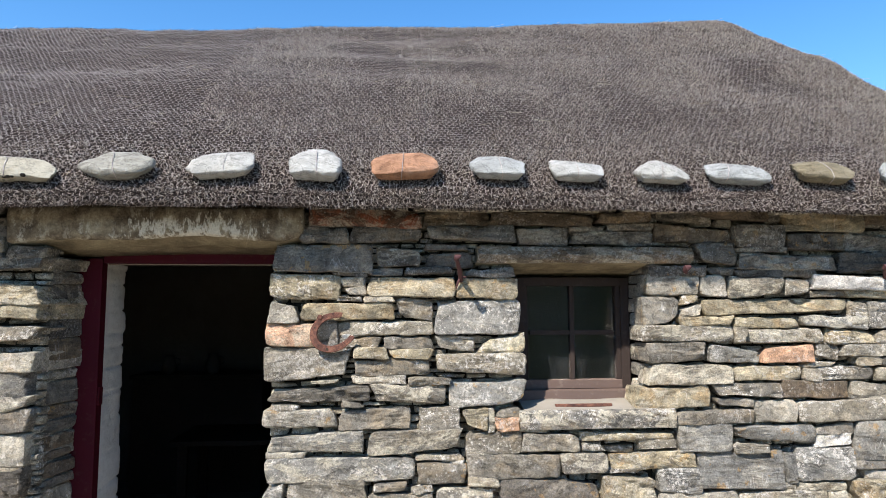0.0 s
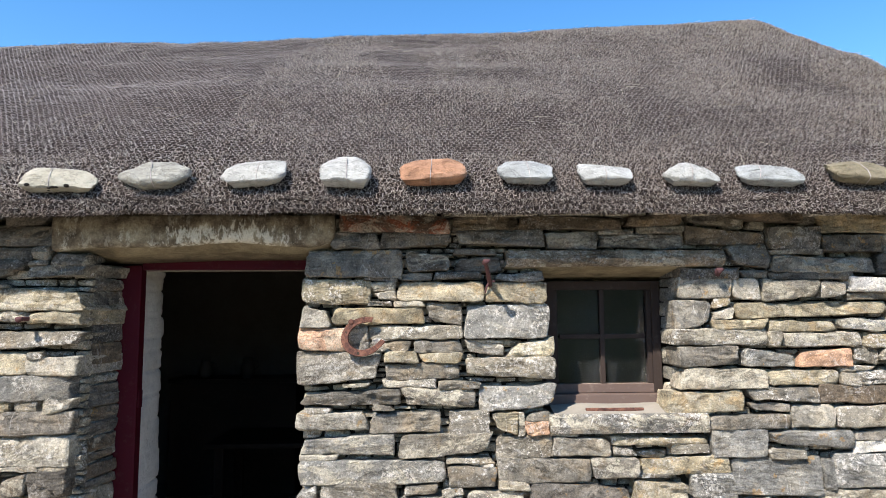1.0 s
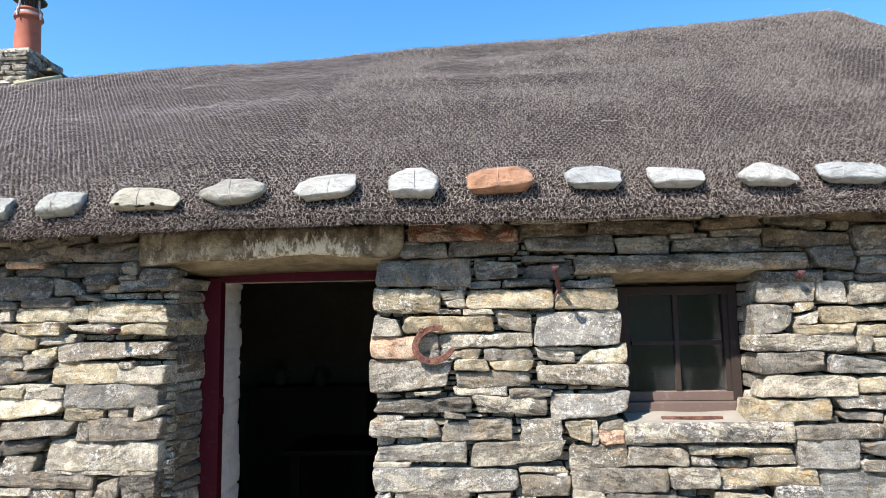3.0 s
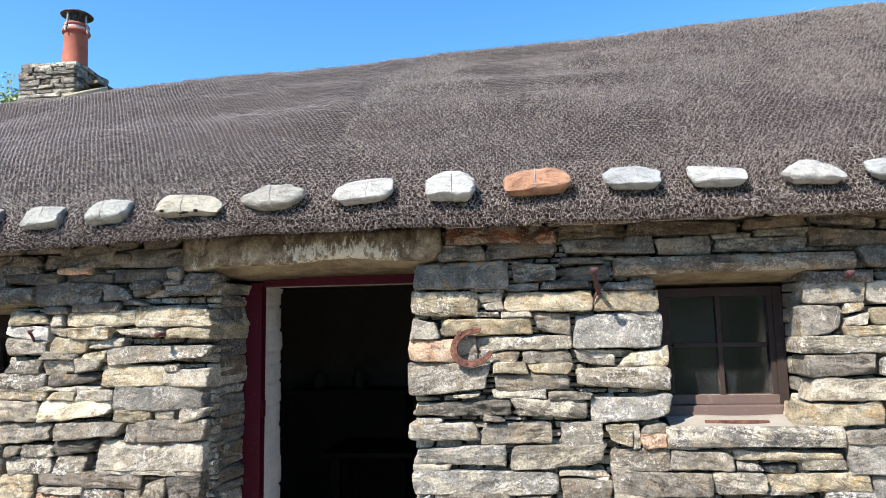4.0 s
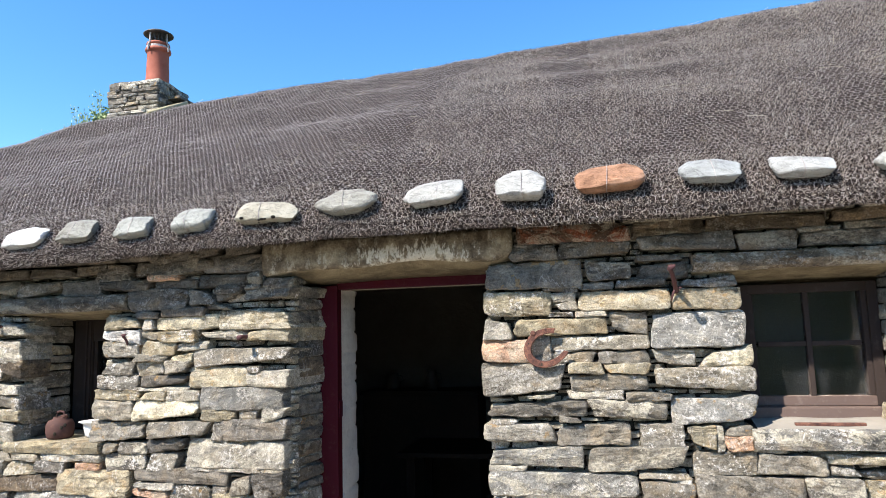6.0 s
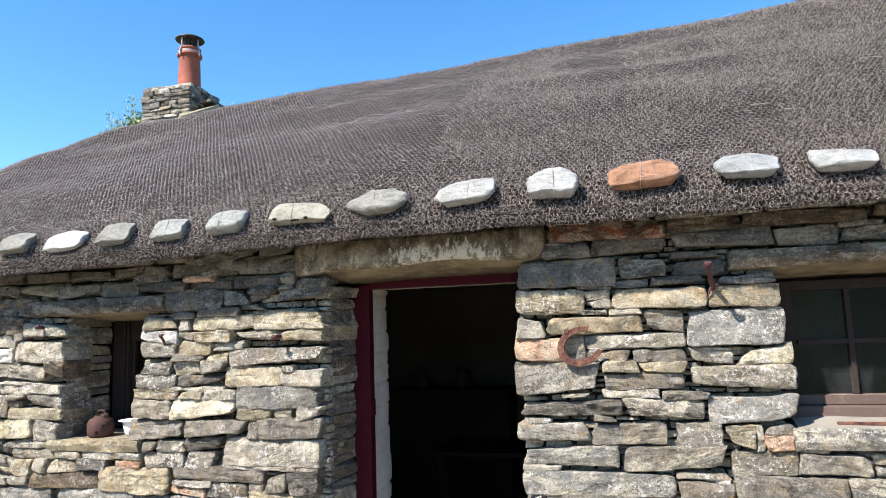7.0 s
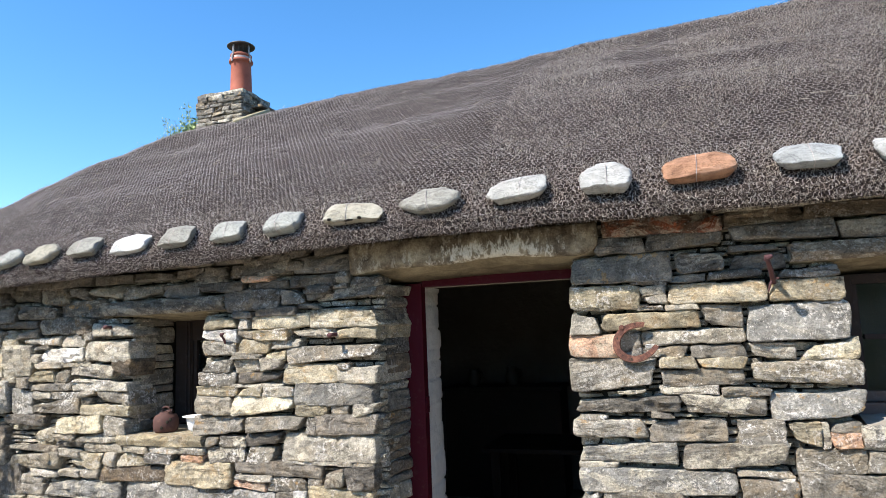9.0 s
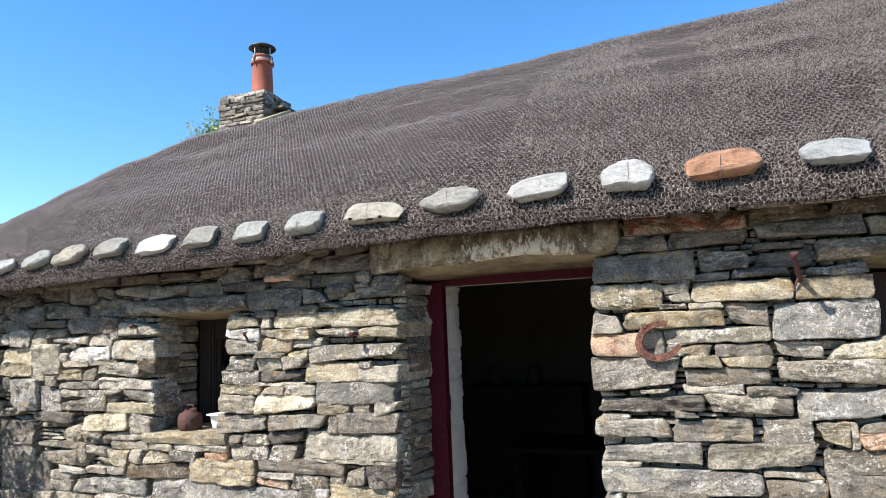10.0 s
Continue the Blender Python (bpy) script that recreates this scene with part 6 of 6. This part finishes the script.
def chimney():
    x0, x1, y0, y1, z0, z1 = -4.13, -3.635, 4.50, 4.92, 2.9, 3.64
    host = empty("chimney", ((x0 + x1) / 2, (y0 + y1) / 2, z0))
    tagged(host, "squat drystone chimney stack with a terracotta pot", "chimney")
    part("stack_core", box_bm((x0 + 0.014, y0 + 0.014, z0), (x1 - 0.014, y1 - 0.014, z1 - 0.01)), M_CORE, host, "dark earth packing between the stones")
    r = random.Random(8)
    for face in ("f", "r"):
        z = 3.22
        while z < z1 - 0.01:
            h = min(r.choice((0.03, 0.04, 0.055)), z1 - z)
            if z1 - z - h < 0.03:
                h = z1 - z
            a, b = (x0, x1) if face == "f" else (y0 + 0.02, y1)
            while a < b - 0.01:
                w = r.uniform(0.08, 0.2)
                if b - a - w < 0.07:
                    w = b - a
                stone_count[0] += 1
                bm = stone_mesh(w + 0.003, h + 0.003, 0.07, stone_count[0], 0.7)
                ob = part("stone", bm, STONE[r.choice("gdgksd")])
                j = r.uniform(-0.012, 0.012)
                m = pose(a + w / 2, y0 + j, z + h / 2) if face == "f" else pose(x1 + j, a + w / 2, z + h / 2, 0, 0, 90)
                ob.matrix_basis = m
                ob.parent = host
                ob.matrix_parent_inverse = host.matrix_basis.inverted()
                a += w
            z += h
    bm = bmesh.new()
    bmesh.ops.create_cube(bm, size=1, matrix=pose((x0 + x1) / 2, (y0 + y1) / 2, z1 + 0.003) @ Matrix.Diagonal((x1 - x0, y1 - y0, 0.03, 1)))
    bmesh.ops.subdivide_edges(bm, edges=bm.edges[:], cuts=5, use_grid_fill=True)
    for v in bm.verts:
        v.co += Vector((noise.noise(v.co * 9), noise.noise(v.co * 9 + Vector((4, 0, 0))), 0.7 * noise.noise(v.co * 7 + Vector((0, 5, 0))))) * 0.016
    part("capping", bm, STONE["g"], host, "rough lichened mortar capping")
    part("flashing_slate", box_bm((x1 - 0.02, 4.62, 3.515), (x1 + 0.12, 5.02, 3.54), 0.006), STONE["d"], host, "thin projecting slate")
    px, py, pz = -3.765, 4.66, 3.675
    bm = bmesh.new()
    lathe(bm, ((0.100, 0.0), (0.096, 0.02), (0.088, 0.272), (0.092, 0.282), (0.103, 0.287), (0.107, 0.298), (0.103, 0.313), (0.090, 0.320), (0.086, 0.332), (0.088, 0.343), (0.096, 0.348), (0.096, 0.362), (0.088, 0.368), (0.07, 0.366), (0.07, 0.2)), 32, (px, py, pz))
    pot = part("pot", bm, M_POT, host, "orange terracotta chimney pot", True)
    bm = bmesh.new()
    lathe(bm, ((0.085, 0.316), (0.098, 0.316), (0.098, 0.333), (0.085, 0.333)), 32, (px, py, pz))
    part("clamp_band", bm, M_WIRE, pot, "galvanised steel clamp band")
    for k in range(4):
        a = math.pi / 2 * k - 1.72
        cx, cy = math.cos(a), math.sin(a)
        bm = bmesh.new()
        tube(bm, [(px + cx * 0.110, py + cy * 0.110, pz + 0.276), (px + cx * 0.112, py + cy * 0.112, pz + 0.325), (px + cx * 0.094, py + cy * 0.094, pz + 0.36), (px + cx * 0.092, py + cy * 0.092, pz + 0.452)], 0.0075, 6)
        part("cowl_strut", bm, M_WIRE, pot)
    bm = bmesh.new()
    for k in range(40):
        a = 2 * math.pi * k / 40
        tube(bm, [(px + 0.074 * math.cos(a), py + 0.074 * math.sin(a), pz + 0.355), (px + 0.074 * math.cos(a), py + 0.074 * math.sin(a), pz + 0.447)], 0.0022, 4)
    part("bird_mesh", bm, M_ZINC, pot, "fine steel bird mesh")
    bm = bmesh.new()
    lathe(bm, ((0.02, 0.446), (0.116, 0.440), (0.123, 0.444), (0.124, 0.450), (0.10, 0.466), (0.05, 0.480), (0.012, 0.484)), 32, (px, py, pz))
    part("cowl_cap", bm, M_ZINC, pot, "dark conical metal cowl cap", True)
    return host


chimney()
bm = bmesh.new()
tube(bm, [(-3.645, 4.40, 3.325), (-3.575, 4.54, 3.405), (-3.49, 4.69, 3.49)], [0.017, 0.019, 0.018], 8)
tagged(part("wooden_pole", bm, M_POLE, smooth=True), "short yellowish peeled wooden pole lying by the chimney", "pole")


def weed(x, y, z, h, seed, spread=0.12, stalks=5, leaves=34):
    r = random.Random(seed)
    host = empty("weed", (x, y, z))
    tagged(host, "wispy green seeding weed growing behind the chimney", "weed", "weeds behind the chimney")
    bm = bmesh.new()
    lv = bmesh.new()
    for k in range(stalks):
        top = Vector((x + r.uniform(-spread, spread), y + r.uniform(-0.1, 0.1), z + h * r.uniform(0.55, 1.0)))
        base = Vector((x + r.uniform(-0.04, 0.04), y, z))
        mid = base.lerp(top, 0.5) + Vector((r.uniform(-0.03, 0.03), 0, 0))
        tube(bm, [base, mid, top], [0.004, 0.003, 0.0015], 5)
        for i in range(leaves * 3):
            t = r.uniform(0.15, 1.0)
            p = (base.lerp(mid, t * 2) if t < 0.5 else mid.lerp(top, t * 2 - 1)) + Vector((r.gauss(0, 0.034), r.gauss(0, 0.034), r.gauss(0, 0.02)))
            s = r.uniform(0.008, 0.018) * (1.3 - t * 0.6) * (1.5 if stalks > 5 else 1.0)
            m = Matrix.Translation(p) @ Euler((r.uniform(0, 3), r.uniform(0, 3), r.uniform(0, 6))).to_matrix().to_4x4()
            q = [lv.verts.new(m @ Vector(c)) for c in ((-s, 0, 0), (0, -s * 0.6, s * 0.15), (s * 1.2, 0, 0), (0, s * 0.6, s * 0.15))]
            lv.faces.new(q)
    part("stem", bm, M_LEAF, host)
    part("leaves", lv, M_LEAF, host)


weed(-4.62, 4.75, 3.05, 0.66, 1, 0.16)
weed(-4.42, 4.8, 3.05, 0.74, 2, 0.08)
weed(-4.76, 4.7, 3.0, 0.46, 3, 0.14)
weed(-4.38, 4.7, 3.15, 0.40, 4, 0.09)
weed(-4.30, 4.72, 3.15, 0.36, 5, 0.14, 16, 46)
weed(-4.55, 4.74, 3.08, 0.34, 6, 0.16, 12, 34)
weed(-4.22, 4.74, 3.2, 0.34, 7, 0.06, 8, 40)


def netting_seam(x0, x1, label):
    """The laced edge of a width of netting, running up the slope."""
    bm = bmesh.new()
    pts = []
    for i in range(46):
        t = i / 45
        x, y = x0 + (x1 - x0) * t + 0.006 * noise.noise((t * 18, x0, 0)), EAVE_Y + 0.02 + 1.75 * t
        pts.append((x, y, roof_z(x, y) + 0.016 + 0.004 * noise.noise((t * 60, x0, 2))))
    tube(bm, pts, 0.0011, 5)
    return tagged(part("netting_wire", bm, M_ZINC), label, "wire")


netting_seam(-0.33, -0.26, "pale lacing wire joining two widths of netting")
netting_seam(0.0, 0.125, "dark rusted lacing wire joining two widths of netting")


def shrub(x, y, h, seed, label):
    """An unseen leafy shrub, added to cast dappled shade on the wall's end."""
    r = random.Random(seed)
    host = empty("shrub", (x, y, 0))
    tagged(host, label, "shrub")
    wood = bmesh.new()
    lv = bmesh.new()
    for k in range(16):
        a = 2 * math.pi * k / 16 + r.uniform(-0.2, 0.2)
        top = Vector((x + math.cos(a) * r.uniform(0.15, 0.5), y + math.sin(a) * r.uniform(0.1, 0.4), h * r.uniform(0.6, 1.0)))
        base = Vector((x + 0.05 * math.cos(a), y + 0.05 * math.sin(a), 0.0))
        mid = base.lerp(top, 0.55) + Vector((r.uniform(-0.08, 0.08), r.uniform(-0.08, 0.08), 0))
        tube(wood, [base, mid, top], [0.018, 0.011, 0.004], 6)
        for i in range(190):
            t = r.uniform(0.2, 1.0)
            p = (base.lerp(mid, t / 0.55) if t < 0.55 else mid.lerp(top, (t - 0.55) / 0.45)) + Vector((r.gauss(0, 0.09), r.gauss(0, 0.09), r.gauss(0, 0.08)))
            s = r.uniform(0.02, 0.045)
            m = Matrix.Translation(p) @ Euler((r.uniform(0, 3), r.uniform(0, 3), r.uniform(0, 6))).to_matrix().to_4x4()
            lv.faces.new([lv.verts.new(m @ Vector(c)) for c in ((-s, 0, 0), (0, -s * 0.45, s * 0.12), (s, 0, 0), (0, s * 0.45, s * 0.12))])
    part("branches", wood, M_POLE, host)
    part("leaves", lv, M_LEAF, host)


shrub(-5.08, 2.15, 2.35, 4, "unseen leafy shrub added to shade the wall's end")


# ---------------------------------------------------------------- dim things inside the room


def kitchen_table():
    x0, x1, y0, y1, h = -1.52, -0.55, 4.22, 4.85, 0.68
    host = empty("table", ((x0 + x1) / 2, (y0 + y1) / 2, 0.012))
    tagged(host, "plain wooden table, darkened for the unlit room", "table")
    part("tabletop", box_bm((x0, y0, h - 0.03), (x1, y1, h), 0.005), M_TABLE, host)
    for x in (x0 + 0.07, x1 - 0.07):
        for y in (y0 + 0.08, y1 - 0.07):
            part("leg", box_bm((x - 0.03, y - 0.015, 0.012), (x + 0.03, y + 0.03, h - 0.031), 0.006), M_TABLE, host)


def dresser():
    x0, x1, y0, y1 = -2.25, -1.2, 5.58, 5.98
    host = empty("dresser", ((x0 + x1) / 2, (y0 + y1) / 2, 0.012))
    tagged(host, "dark wooden dresser against the room's back wall", "dresser")
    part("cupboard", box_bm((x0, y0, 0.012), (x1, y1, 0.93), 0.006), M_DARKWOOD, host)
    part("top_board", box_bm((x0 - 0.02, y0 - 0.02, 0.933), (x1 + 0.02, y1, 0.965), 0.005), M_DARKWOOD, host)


def stoneware_jug(x, h, label):
    host = empty("jug", (x, 5.70, 0.966))
    tagged(host, label, "jug", "jugs on the dresser")
    bm = bmesh.new()
    lathe(bm, ((0.04, 0.0), (0.06, 0.03), (0.062, h * 0.5), (0.04, h * 0.8), (0.047, h), (0.041, h), (0.034, h * 0.8), (0.05, h * 0.5)), 20)
    o = part("body", bm, M_CLAY, smooth=True)
    o.parent = host
    bm = bmesh.new()
    tube(bm, [(0.058, 0, h * 0.4), (0.095, 0, h * 0.55), (0.085, 0, h * 0.8), (0.044, 0, h * 0.88)], 0.007, 6)
    o = part("handle", bm, M_CLAY)
    o.parent = host


kitchen_table()
dresser()
stoneware_jug(-2.0, 0.15, "jug on the dresser, greyed down for the dim room")
stoneware_jug(-1.64, 0.17, "taller jug on the dresser, greyed down for the dim room")
